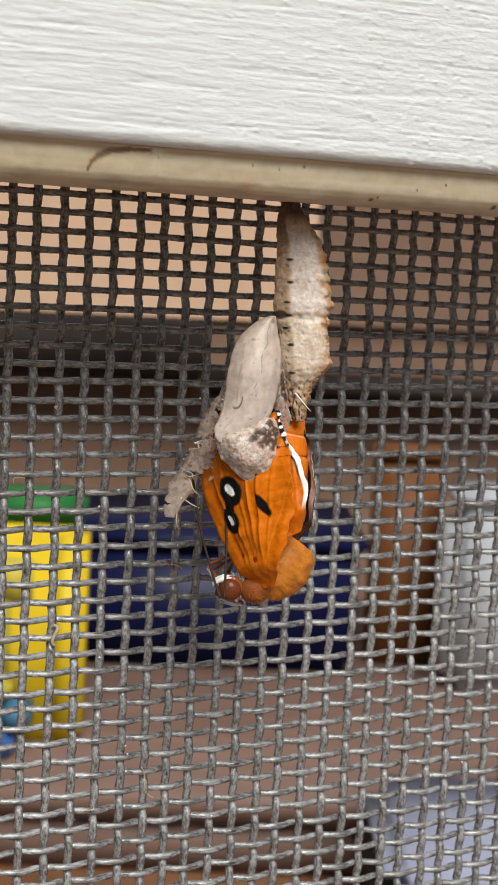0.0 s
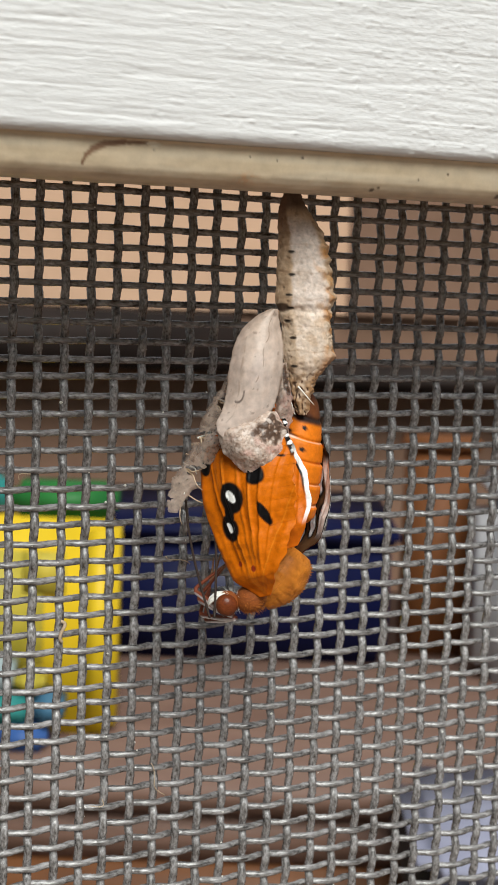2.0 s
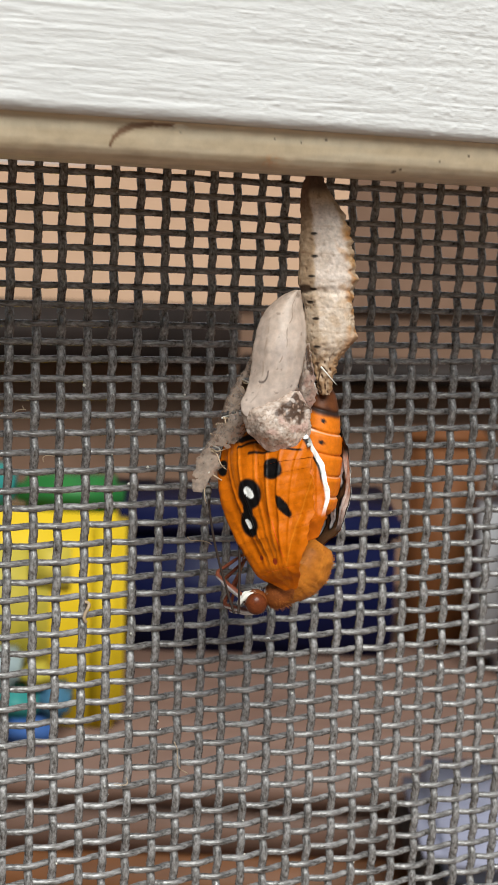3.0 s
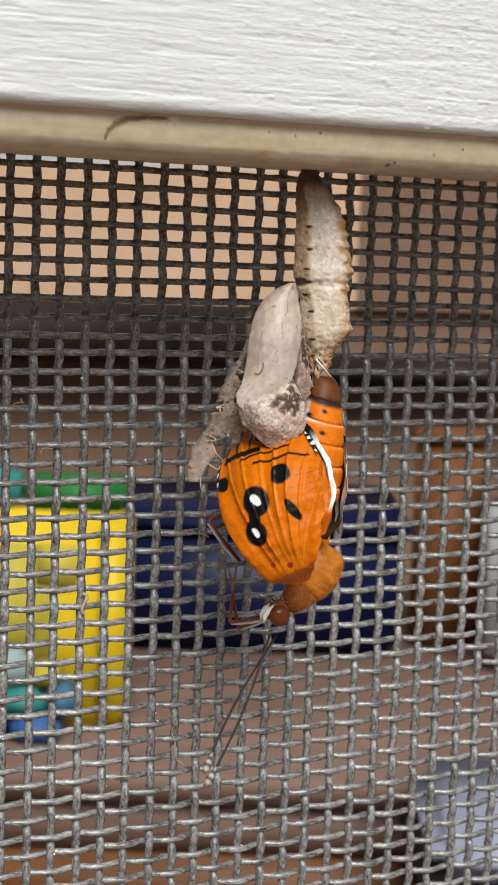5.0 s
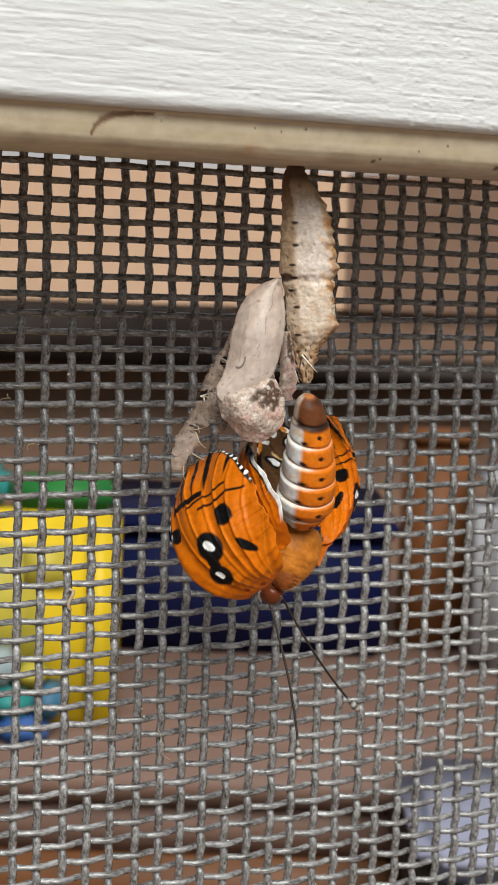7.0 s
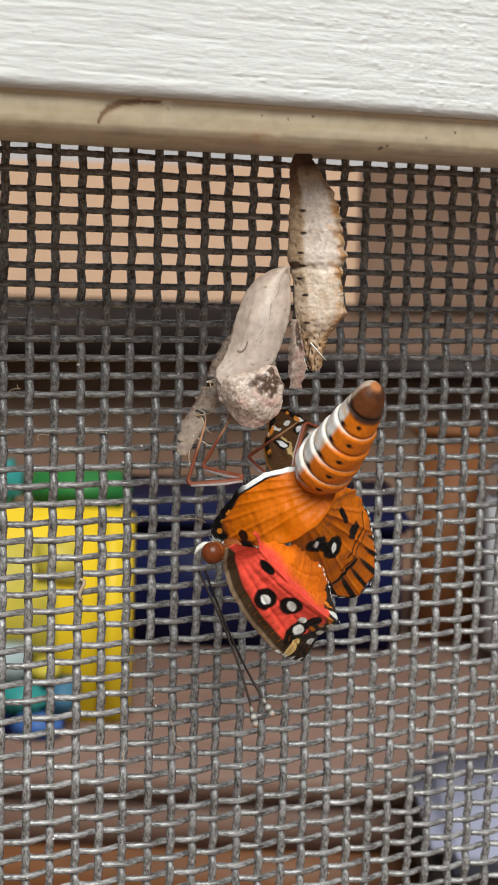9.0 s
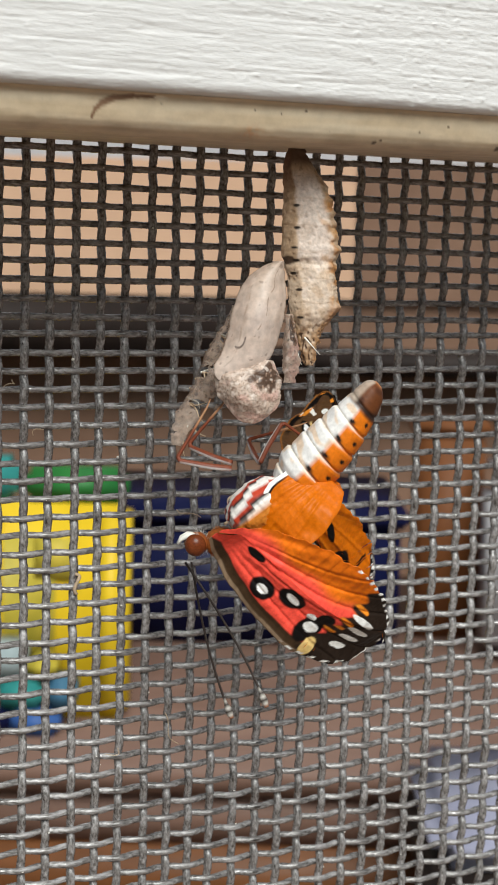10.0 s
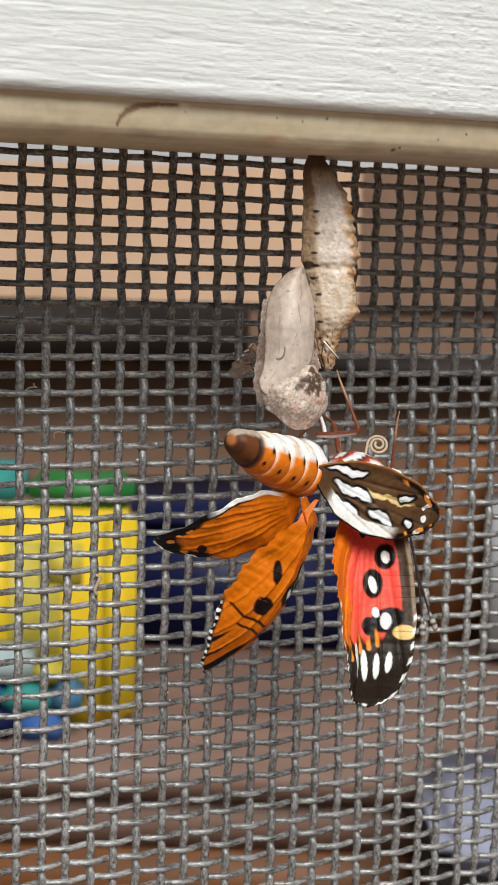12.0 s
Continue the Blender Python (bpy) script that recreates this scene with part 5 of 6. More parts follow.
    walk(limbs["antenna_l"], [
        (0, mm(7.80, -8.78, 2.33, -80.5, 51.1, 162.9)),
        (1.5, mm(8.94, -8.35, 2.56, -83.1, 54.4, 162.3)),
        (2.5, mm(8.93, -8.51, 2.32, -85.4, 51.1, 156.0)),
        (3.2, mm(9.18, -8.55, 2.26, -84.6, 50.7, 157.0)),
        (3.8, mm(9.51, -5.86, 1.38, 43.9, 76.2, -66.6)),
        (4.4, mm(9.83, -3.17, 0.51, 68.7, 28.8, -33.1)),
        (5, mm(9.36, -0.05, 0.36, 65.3, -20.0, -21.5)),
        (5.5, mm(9.43, 0.20, 0.61, 59.4, -27.4, 7.4)),
        (6, mm(9.62, -0.10, 0.51, 57.2, -36.3, 13.4)),
        (6.5, mm(7.85, -0.74, -0.86, 30.5, -15.2, 61.3)),
        (7, mm(6.50, 1.41, -0.60, 22.8, -20.0, 62.6)),
        (8, mm(8.56, 4.19, 0.06, 40.0, -55.8, 47.2)),
        (9, mm(12.03, 7.05, 0.18, 129.3, -71.5, -40.6)),
        (9.5, mm(10.42, 2.41, -1.40, 6.0, -44.2, 39.4)),
        (9.75, mm(9.64, 5.28, 1.13, 61.8, -66.5, 7.1)),
        (10, mm(10.48, 8.39, 3.15, 142.3, -56.3, -50.7)),
        (10.25, mm(9.36, 4.81, 1.90, 43.0, -70.0, 17.8)),
        (10.5, mm(9.86, 1.48, 0.13, -18.2, -42.0, 46.7)),
        (11, mm(9.42, 0.64, -1.76, -21.6, -19.6, 40.8)),
        (11.5, mm(13.69, -1.94, -1.18, -32.4, -39.3, 5.6)),
        (12, mm(14.21, -4.80, -0.80, -93.5, -62.4, 53.1)),
    ])
    walk(limbs["tongue"], [
        (0, mm(5.46, 0.08, -1.16, -166.5, 44.7, 165.1)),
        (2.5, mm(5.75, 0.06, -1.29, -149.8, 36.1, -169.9)),
        (6.5, mm(5.24, 1.32, -1.77, -162.6, 41.0, 168.8)),
        (7, mm(4.26, 1.75, -2.59, -138.4, 10.9, -167.5)),
        (9, mm(7.73, 5.00, -0.30, 159.5, 16.6, 137.2)),
        (9.5, mm(6.55, 2.20, -2.59, 171.2, 47.2, 91.2)),
        (9.75, mm(6.21, 4.40, -0.41, 175.5, 15.8, 116.1)),
        (10, mm(5.88, 6.60, 1.76, 166.4, -14.5, 138.6)),
        (10.25, mm(6.22, 3.64, -0.04, 172.8, 21.3, 108.6)),
        (10.5, mm(6.57, 0.68, -1.84, 152.6, 54.3, 65.1)),
        (11, mm(7.01, 0.65, -2.43, -170.1, 80.0, 105.2)),
        (11.17, mm(5.69, 0.95, -2.09, 169.8, 80.2, 26.9)),
        (11.33, mm(4.38, 1.25, -1.75, 163.2, 77.0, -37.9)),
        (11.5, mm(3.06, 1.54, -1.42, 171.3, 74.2, -88.4)),
        (12, mm(3.11, 0.04, -0.87, -83.8, 72.5, -38.5)),
    ])
    walk(limbs["leg_a"], [
        (0, mm(7.34, -4.37, 0.95, -163.8, 81.0, -169.3)),
        (1.5, mm(7.85, -3.97, 1.17, -30.4, 83.2, -27.7)),
        (2.5, mm(8.02, -4.11, 0.95, 34.3, 87.9, 34.7)),
        (5, mm(5.54, -5.98, -3.56, -130.8, 64.0, -138.3)),
        (5.5, mm(5.52, -5.49, -3.13, -126.0, 64.7, -132.3)),
        (6, mm(5.46, -6.24, -3.55, -129.3, 68.4, -135.7)),
        (6.5, mm(4.69, -6.64, -3.94, -118.0, 70.8, -121.5)),
        (7, mm(3.29, -1.89, -3.05, -81.6, 42.1, -117.8)),
        (8, mm(3.73, -3.05, -3.66, -36.8, 56.8, -55.6)),
        (9, mm(4.17, -4.20, -4.28, 2.4, 38.0, 1.5)),
        (9.5, mm(-1.92, -4.23, -0.27, -48.7, 39.3, -79.3)),
        (10, mm(2.57, -1.12, -4.67, 23.6, 45.0, 17.2)),
        (10.25, mm(-0.54, -1.98, -2.86, -14.8, 43.8, -39.2)),
        (10.5, mm(-3.65, -2.84, -1.05, -35.4, 22.5, -79.6)),
        (11, mm(-4.43, -3.48, -1.21, -44.7, -14.0, -101.7)),
        (11.25, mm(-4.95, -1.01, -1.72, -1.4, -35.7, 178.3)),
        (11.5, mm(-5.46, 1.46, -2.22, 29.5, -1.9, 107.0)),
        (12, mm(-4.98, 1.81, -2.53, 13.8, 9.0, 85.1)),
    ])
    walk(limbs["leg_b"], [
        (0, mm(7.35, -3.41, 0.38, 127.8, 79.3, 122.9)),
        (1.5, mm(7.86, -3.01, 0.61, 19.8, 75.6, 28.0)),
        (2.5, mm(8.03, -3.15, 0.38, 66.3, 72.6, 70.8)),
        (5, mm(5.54, -5.98, -3.56, 164.6, 73.6, 154.1)),
        (5.5, mm(5.52, -5.49, -3.13, 161.5, 75.5, 152.4)),
        (6, mm(5.46, -6.24, -3.55, 152.8, 76.1, 144.5)),
        (6.5, mm(4.69, -6.64, -3.94, 134.8, 81.2, 131.4)),
        (7, mm(3.26, -1.06, -3.78, -81.7, 42.3, -117.9)),
        (8, mm(3.62, -2.10, -4.09, -7.0, 76.5, -18.7)),
        (9, mm(3.98, -3.14, -4.39, 45.5, 37.1, 58.9)),
        (9.25, mm(1.12, -3.32, -2.76, 60.9, 59.6, 32.0)),
        (9.5, mm(-1.74, -3.51, -1.12, 31.8, 83.1, -35.0)),
        (9.75, mm(0.25, -1.77, -2.92, 68.3, 58.2, 35.3)),
        (10, mm(2.24, -0.04, -4.72, 54.8, 33.3, 60.4)),
        (10.5, mm(-3.00, -2.38, -1.78, 26.0, 43.1, -27.3)),
        (11, mm(-3.88, -3.34, -2.14, -7.5, 36.4, -69.9)),
        (11.17, mm(-3.74, -2.00, -2.48, 52.8, 42.8, -64.9)),
        (11.33, mm(-3.61, -0.66, -2.81, 116.9, 42.4, -54.7)),
        (11.5, mm(-3.47, 0.68, -3.15, 176.7, 35.6, -50.6)),
        (12, mm(-2.71, 0.44, -2.63, -149.9, 29.4, -59.4)),
    ])
    walk(limbs["leg_c"], [
        (0, mm(7.40, -3.09, 0.59, 56.9, 59.2, 70.1)),
        (1.5, mm(7.90, -2.70, 0.82, 9.9, 52.5, 37.7)),
        (2.5, mm(8.09, -2.83, 0.60, 36.4, 65.7, 50.2)),
        (5, mm(8.40, -2.07, -0.30, 5.7, 54.7, 30.6)),
        (5.5, mm(7.57, -1.88, -0.02, -16.1, 49.5, 6.6)),
        (6, mm(7.93, -2.35, -0.24, -3.4, 53.4, 20.9)),
        (6.5, mm(5.83, 0.46, -2.28, -9.9, 40.7, 27.0)),
        (7, mm(4.48, 1.27, -2.80, -18.3, 51.8, 16.3)),
        (8, mm(2.20, 1.99, -2.18, 89.6, 70.1, 118.7)),
        (9, mm(-0.08, 2.70, -1.55, 130.9, 28.6, 153.8)),
        (9.5, mm(0.63, 0.78, -3.00, -170.2, 27.1, 162.7)),
        (10, mm(0.10, 4.51, -1.59, 122.7, 10.6, 149.7)),
        (10.5, mm(0.54, 1.26, -3.65, -168.5, 35.9, 148.4)),
        (11, mm(-0.53, -0.50, -4.30, -149.8, 46.6, 150.6)),
        (11.25, mm(-0.21, -0.04, -3.68, -174.3, 74.9, 155.1)),
        (11.5, mm(0.11, 0.42, -3.06, 20.8, 74.6, 17.5)),
        (12, mm(0.52, -0.69, -1.88, -59.2, 36.9, -62.0)),
    ])
    walk(limbs["leg_d"], [
        (0, mm(7.41, -2.12, 0.02, 49.4, 49.7, 72.2)),
        (1.5, mm(7.90, -1.74, 0.26, 6.0, 44.9, 43.3)),
        (2.5, mm(8.10, -1.87, 0.03, 37.1, 56.3, 58.4)),
        (5, mm(8.43, -0.15, -1.43, 6.3, 44.9, 43.9)),
        (5.5, mm(7.59, 0.05, -1.15, -12.6, 39.9, 21.7)),
        (6, mm(7.96, -0.41, -1.38, -6.3, 42.6, 29.3)),
        (6.5, mm(5.83, 1.42, -2.85, -14.4, 32.3, 32.6)),
        (7, mm(4.46, 2.12, -3.52, -20.2, 44.0, 24.4)),
        (8, mm(3.29, 2.55, -3.20, 41.5, 47.2, 66.7)),
        (9, mm(2.12, 2.98, -2.87, 87.0, 25.0, 91.0)),
        (9.25, mm(1.68, 2.23, -3.24, 104.7, 75.3, 86.4)),
        (9.5, mm(1.23, 1.48, -3.61, -76.6, 53.6, -114.9)),
        (9.75, mm(0.64, 3.51, -2.42, 124.3, 67.2, 102.2)),
        (10, mm(0.05, 5.55, -1.24, 100.6, 11.2, 98.4)),
        (10.25, mm(0.71, 3.63, -2.73, 87.9, 59.6, 63.2)),
        (10.5, mm(1.36, 1.72, -4.22, -17.5, 57.2, -60.3)),
        (11, mm(0.21, -0.30, -5.08, -47.2, 25.3, -91.7)),
        (11.25, mm(1.08, -0.41, -4.49, -16.1, 36.7, -34.4)),
        (11.5, mm(1.94, -0.52, -3.90, 11.4, 20.5, 19.9)),
        (12, mm(3.17, -1.90, -2.30, 10.4, -11.5, 18.4)),
    ])
    flight = {}

    def curl(name, t, root, bend, twist, fold=(0, 0, 0)):
        flight.setdefault(name, []).append((t, curled(name[0] == "f", 1 if name[-1] == "r" else -1, root, bend, twist, fold)))

    curl("fw_r", 0, mm(4.80, -4.37, 2.68, -83.2, 40.0, -136.1), (1.59, 7.11, 17.92, 22.91), (-0.09, -0.15, -0.00), (8.04, 6.76, 0.19))
    curl("fw_r", 2.5, mm(4.88, -4.52, 2.90, -77.4, 38.4, -133.4), (3.42, 6.80, 17.03, 22.69), (-0.09, -0.15, -0.01), (7.92, 5.94, -0.19))
    curl("fw_r", 5, mm(4.02, -7.05, 3.81, -45.0, 23.6, -106.6), (14.23, 12.09, 11.72, 12.27), (-0.08, -0.10, 0.00), (6.12, 1.58, 1.74))
    curl("fw_r", 5.5, mm(2.67, -5.24, 4.07, -25.3, 10.6, -108.7), (11.47, 12.43, 16.26, 17.84), (-0.19, -0.14, -0.01), (0.55, -4.74, -0.51))
    curl("fw_r", 6, mm(3.49, -4.73, 4.36, -26.0, 17.7, -109.1), (8.03, 11.31, 18.21, 20.33), (-0.19, -0.16, -0.02), (0.18, -8.84, -1.78))
    curl("fw_r", 6.5, mm(4.19, -4.49, 2.00, -33.0, -3.4, -84.9), (19.84, 8.43, 11.12, 14.49), (-0.16, -0.25, -0.04), (5.18, -4.84, -4.45))
    curl("fw_r", 7, mm(5.18, -4.24, 1.90, -41.7, -21.0, -63.0), (26.55, 17.90, 10.23, 9.34), (-0.05, -0.13, -0.01), (5.27, -5.21, -1.39))
    curl("fw_r", 7.5, mm(6.05, -4.80, 1.18, -41.0, -39.8, -52.2), (18.75, 12.01, 4.47, 3.60), (-0.67, -0.73, -0.89), (-17.60, -24.02, -17.58))
    curl("fw_r", 8, mm(6.93, -5.36, 0.46, -46.6, -58.3, -36.9), (10.94, 6.13, -1.29, -2.15), (-1.29, -1.33, -1.77), (-40.46, -42.84, -33.77))
    curl("fw_r", 8.5, mm(7.80, -5.93, -0.27, -74.9, -73.7, 0.5), (3.13, 0.24, -7.05, -7.89), (-1.91, -1.93, -2.65), (-63.33, -61.65, -49.95))
    curl("fw_r", 9, mm(8.67, -6.49, -0.99, -142.0, -72.0, 76.3), (-4.67, -5.65, -12.82, -13.64), (-2.53, -2.53, -3.54), (-86.19, -80.47, -66.14))
    curl("fw_r", 9.12, mm(6.94, -5.59, -0.31, -104.5, -62.1, 42.5), (-1.50, -2.98, -8.05, -7.86), (-0.79, -0.88, -1.64), (-35.27, -30.63, -19.19))
    curl("fw_r", 9.25, mm(5.21, -4.68, 0.36, -87.9, -47.6, 30.0), (1.67, -0.32, -3.28, -2.08), (0.94, 0.77, 0.26), (15.65, 19.21, 27.76))
    curl("fw_r", 9.38, mm(3.47, -3.78, 1.03, -78.5, -32.0, 25.0), (4.84, 2.35, 1.48, 3.69), (2.68, 2.41, 2.15), (66.57, 69.05, 74.71))
    curl("fw_r", 9.5, mm(1.74, -2.88, 1.71, -71.6, -16.0, 23.3), (8.01, 5.01, 6.25, 9.47), (4.41, 4.06, 4.05), (117.48, 118.89, 121.66))
    curl("fw_r", 9.62, mm(3.12, -3.05, 0.82, -71.2, -37.1, 21.0), (6.24, 1.36, 2.20, 5.53), (2.96, 2.60, 2.54), (81.80, 81.30, 84.95))
    curl("fw_r", 9.75, mm(4.51, -3.23, -0.07, -69.1, -58.1, 17.2), (4.48, -2.28, -1.84, 1.59), (1.51, 1.14, 1.03), (46.11, 43.72, 48.23))
    curl("fw_r", 9.88, mm(5.89, -3.40, -0.97, -56.1, -78.8, 2.8), (2.71, -5.92, -5.89, -2.35), (0.06, -0.31, -0.47), (10.43, 6.13, 11.51))
    curl("fw_r", 10, mm(7.27, -3.58, -1.86, 82.4, -78.6, -137.1), (0.95, -9.57, -9.93, -6.29), (-1.39, -1.77, -1.98), (-25.26, -31.46, -25.20))
    curl("fw_r", 10.17, mm(5.14, -2.63, -0.90, -135.2, -74.5, 55.3), (4.47, -3.80, -2.44, 1.39), (-0.23, -0.51, -0.54), (18.15, 11.99, 15.59))
    curl("fw_r", 10.33, mm(3.01, -1.68, 0.05, -141.6, -49.1, 35.0), (7.99, 1.96, 5.06, 9.06), (0.93, 0.76, 0.89), (61.56, 55.43, 56.38))
    curl("fw_r", 10.5, mm(0.88, -0.73, 1.00, -155.6, -25.9, 17.6), (11.52, 7.72, 12.55, 16.74), (2.10, 2.03, 2.33), (104.97, 98.88, 97.17))
    curl("fw_r", 10.75, mm(0.85, -1.46, 0.83, -146.9, -21.1, 18.5), (8.69, 6.78, 12.02, 15.25), (3.21, 3.12, 3.21), (124.06, 118.94, 119.98))
    curl("fw_r", 11, mm(0.82, -2.18, 0.66, -138.3, -16.4, 20.2), (5.87, 5.84, 11.49, 13.76), (4.33, 4.21, 4.08), (143.15, 138.99, 142.79))
    curl("fw_r", 11.25, mm(-1.16, -1.81, 1.95, -117.8, -40.6, 10.9), (6.03, 4.78, 9.31, 12.73), (1.71, 1.47, 1.52), (124.54, 122.33, 117.20))
    curl("fw_r", 11.5, mm(-3.14, -1.44, 3.24, -79.2, -58.1, -18.4), (6.18, 3.73, 7.12, 11.70), (-0.92, -1.27, -1.04), (105.93, 105.67, 91.61))
    curl("fw_r", 11.75, mm(-4.00, 0.09, 3.19, -88.3, -66.8, -21.3), (6.25, 4.51, 6.31, 10.15), (-0.77, -1.09, -0.68), (84.98, 76.67, 66.47))
    curl("fw_r", 12, mm(-4.85, 1.61, 3.13, 79.0, -104.3, 159.7), (6.32, 5.29, 5.49, 8.59), (-0.63, -0.91, -0.31), (64.03, 47.67, 41.33))
    curl("fw_l", 0, mm(4.22, 0.12, -0.06, -44.4, 45.9, -173.6), (2.48, 2.43, 2.41, 2.49), (0.05, -0.05, 0.01), (-30.00, -30.00, -30.00))
    curl("fw_l", 2.5, mm(3.83, 0.22, -0.14, -52.9, 45.4, 172.6), (1.06, 1.03, 1.08, 1.06), (0.05, 0.08, -0.00), (-30.00, -30.00, -30.00))
    curl("fw_l", 5, mm(2.93, -0.20, -0.57, -49.2, 47.1, 179.8), (3.91, 3.91, 3.92, 3.90), (-0.01, -0.09, -0.05), (-30.00, -30.00, -30.00))
    curl("fw_l", 5.5, mm(2.40, -0.18, -0.53, -56.3, 49.5, 170.6), (2.02, 2.04, 1.99, 2.06), (0.24, 0.30, 0.36), (-30.00, -30.00, -30.00))
    curl("fw_l", 6, mm(1.95, -0.80, -0.94, -61.9, 50.6, 163.5), (1.20, 1.21, 1.19, 1.17), (0.33, 0.33, 0.27), (-65.00, -65.00, -65.00))
    curl("fw_l", 6.25, mm(1.53, -3.53, 0.97, -15.6, 22.0, 163.1), (5.47, 4.12, 3.86, 3.60), (-1.62, -1.65, -1.66), (-82.50, -82.50, -82.50))
    curl("fw_l", 6.5, mm(1.10, -6.27, 2.89, 26.6, 1.5, 142.5), (9.74, 7.04, 6.54, 6.03), (-3.57, -3.62, -3.58), (-100.00, -100.00, -100.00))
    curl("fw_l", 7, mm(1.85, 5.18, -3.12, 51.4, -1.3, 138.7), (10.48, 8.26, 8.32, 8.46), (-7.56, -7.47, -7.26), (-100.00, -100.00, -100.00))
    curl("fw_l", 7.67, mm(1.82, 4.45, -1.69, 31.6, -4.7, 120.3), (6.12, 5.23, 5.76, 6.06), (-5.13, -5.02, -4.80), (-68.27, -71.14, -72.07))
    curl("fw_l", 8.33, mm(1.79, 3.71, -0.26, 13.5, -13.9, 103.9), (1.77, 2.20, 3.19, 3.66), (-2.70, -2.58, -2.34), (-36.53, -42.29, -44.15))
    curl("fw_l", 9, mm(1.76, 2.98, 1.17, -2.4, -27.5, 90.1), (-2.59, -0.84, 0.63, 1.26), (-0.28, -0.13, 0.12), (-4.80, -13.43, -16.22))
    curl("fw_l", 9.25, mm(1.23, 1.92, 1.28, -20.3, -55.6, 113.4), (7.96, 6.95, 7.39, 8.36), (-0.60, -0.64, -0.48), (3.42, -0.17, -4.12))
    curl("fw_l", 9.5, mm(0.71, 0.86, 1.38, -83.6, -66.9, -178.6), (18.51, 14.73, 14.16, 15.46), (-0.93, -1.14, -1.08), (11.63, 13.09, 7.99))
    curl("fw_l", 9.62, mm(0.13, 2.36, 1.51, -56.9, -75.6, 174.4), (13.41, 10.32, 9.34, 10.64), (-0.25, -0.37, -0.31), (-10.45, -10.19, -13.29))
    curl("fw_l", 9.75, mm(-0.45, 3.86, 1.64, -0.6, -80.8, 137.4), (8.32, 5.90, 4.53, 5.82), (0.44, 0.40, 0.45), (-32.53, -33.46, -34.57))
    curl("fw_l", 9.88, mm(-1.03, 5.36, 1.77, 61.3, -76.8, 94.8), (3.22, 1.49, -0.29, 1.00), (1.12, 1.17, 1.22), (-54.62, -56.74, -55.85))
    curl("fw_l", 10, mm(-1.61, 6.86, 1.89, 90.7, -68.3, 85.0), (-1.88, -2.92, -5.10, -3.82), (1.80, 1.93, 1.98), (-76.70, -80.02, -77.13))
    curl("fw_l", 10.17, mm(-2.50, 4.18, 2.18, 83.0, -60.9, 71.6), (1.16, -1.93, -1.42, 2.28), (0.59, 0.72, 0.82), (-84.07, -81.83, -78.29))
    curl("fw_l", 10.33, mm(-3.39, 1.49, 2.46, 73.9, -54.5, 58.9), (4.20, -0.95, 2.27, 8.37), (-0.63, -0.50, -0.33), (-91.44, -83.64, -79.44))
    curl("fw_l", 10.5, mm(-4.28, -1.19, 2.74, 63.9, -49.3, 46.4), (7.24, 0.03, 5.96, 14.46), (-1.85, -1.72, -1.49), (-98.80, -85.46, -80.60))
    curl("fw_l", 11, mm(-0.88, 0.38, 0.12, 77.2, -38.1, 31.8), (3.92, 1.31, 9.31, 13.29), (-0.63, -0.78, -1.07), (-107.52, -110.10, -115.66))
    curl("fw_l", 11.17, mm(0.59, 0.21, -0.17, 69.9, -46.2, 51.0), (0.77, -1.54, 4.47, 6.87), (-1.08, -0.94, -0.93), (-81.58, -80.52, -87.31))
    curl("fw_l", 11.33, mm(2.06, 0.04, -0.46, 57.6, -51.7, 74.6), (-2.39, -4.40, -0.38, 0.46), (-1.53, -1.09, -0.79), (-55.63, -50.95, -58.95))
    curl("fw_l", 11.5, mm(3.54, -0.13, -0.75, 41.8, -53.3, 101.4), (-5.54, -7.25, -5.23, -5.96), (-1.98, -1.24, -0.65), (-29.68, -21.38, -30.60))
    curl("fw_l", 12, mm(2.17, 2.77, 0.44, 47.9, -74.4, 88.3), (1.10, -1.94, -4.63, -6.56), (-2.31, -2.04, -1.24), (-29.07, -38.44, -45.42))
    curl("hw_r", 0, mm(-0.08, -4.98, 1.83, -62.3, 55.4, -148.7), (-1.35, 0.80, 1.53, 1.42), (-0.56, -0.31, -0.17))
    curl("hw_r", 2.5, mm(0.40, -4.96, 2.12, -62.7, 50.1, -155.0), (-1.20, 0.69, 1.46, 1.37), (-0.82, -0.44, -0.24))
    curl("hw_r", 5, mm(0.14, -7.49, 2.89, -63.6, 48.2, -156.3), (-1.50, 0.80, 1.85, 1.77), (-0.87, -0.51, -0.26))
    curl("hw_r", 5.5, mm(-0.26, -6.87, 3.53, -66.1, 46.7, -160.1), (-1.73, 0.77, 1.69, 1.57), (-0.78, -0.39, -0.17))
    curl("hw_r", 6, mm(0.09, -6.38, 3.26, -59.1, 41.6, -151.4), (0.79, 1.39, 1.30, 1.01), (-0.38, -0.17, -0.10))
    curl("hw_r", 6.5, mm(0.61, -4.86, 1.94, -38.5, 34.9, -118.1), (5.50, 4.17, 3.20, 2.46), (-0.12, -0.10, -0.06))
    curl("hw_r", 6.75, mm(1.56, -4.59, 2.34, -52.2, 45.6, -125.4), (4.78, 7.25, 8.10, 7.89), (-1.25, -0.26, 0.25))
    curl("hw_r", 7, mm(2.52, -4.32, 2.74, -71.3, 54.3, -138.5), (4.06, 10.33, 13.00, 13.32), (-2.39, -0.43, 0.55))
    curl("hw_r", 7.67, mm(1.24, -3.34, 2.37, 3.7, 73.3, -75.0), (5.59, 9.77, 11.55, 11.77), (-1.62, -0.32, 0.33))
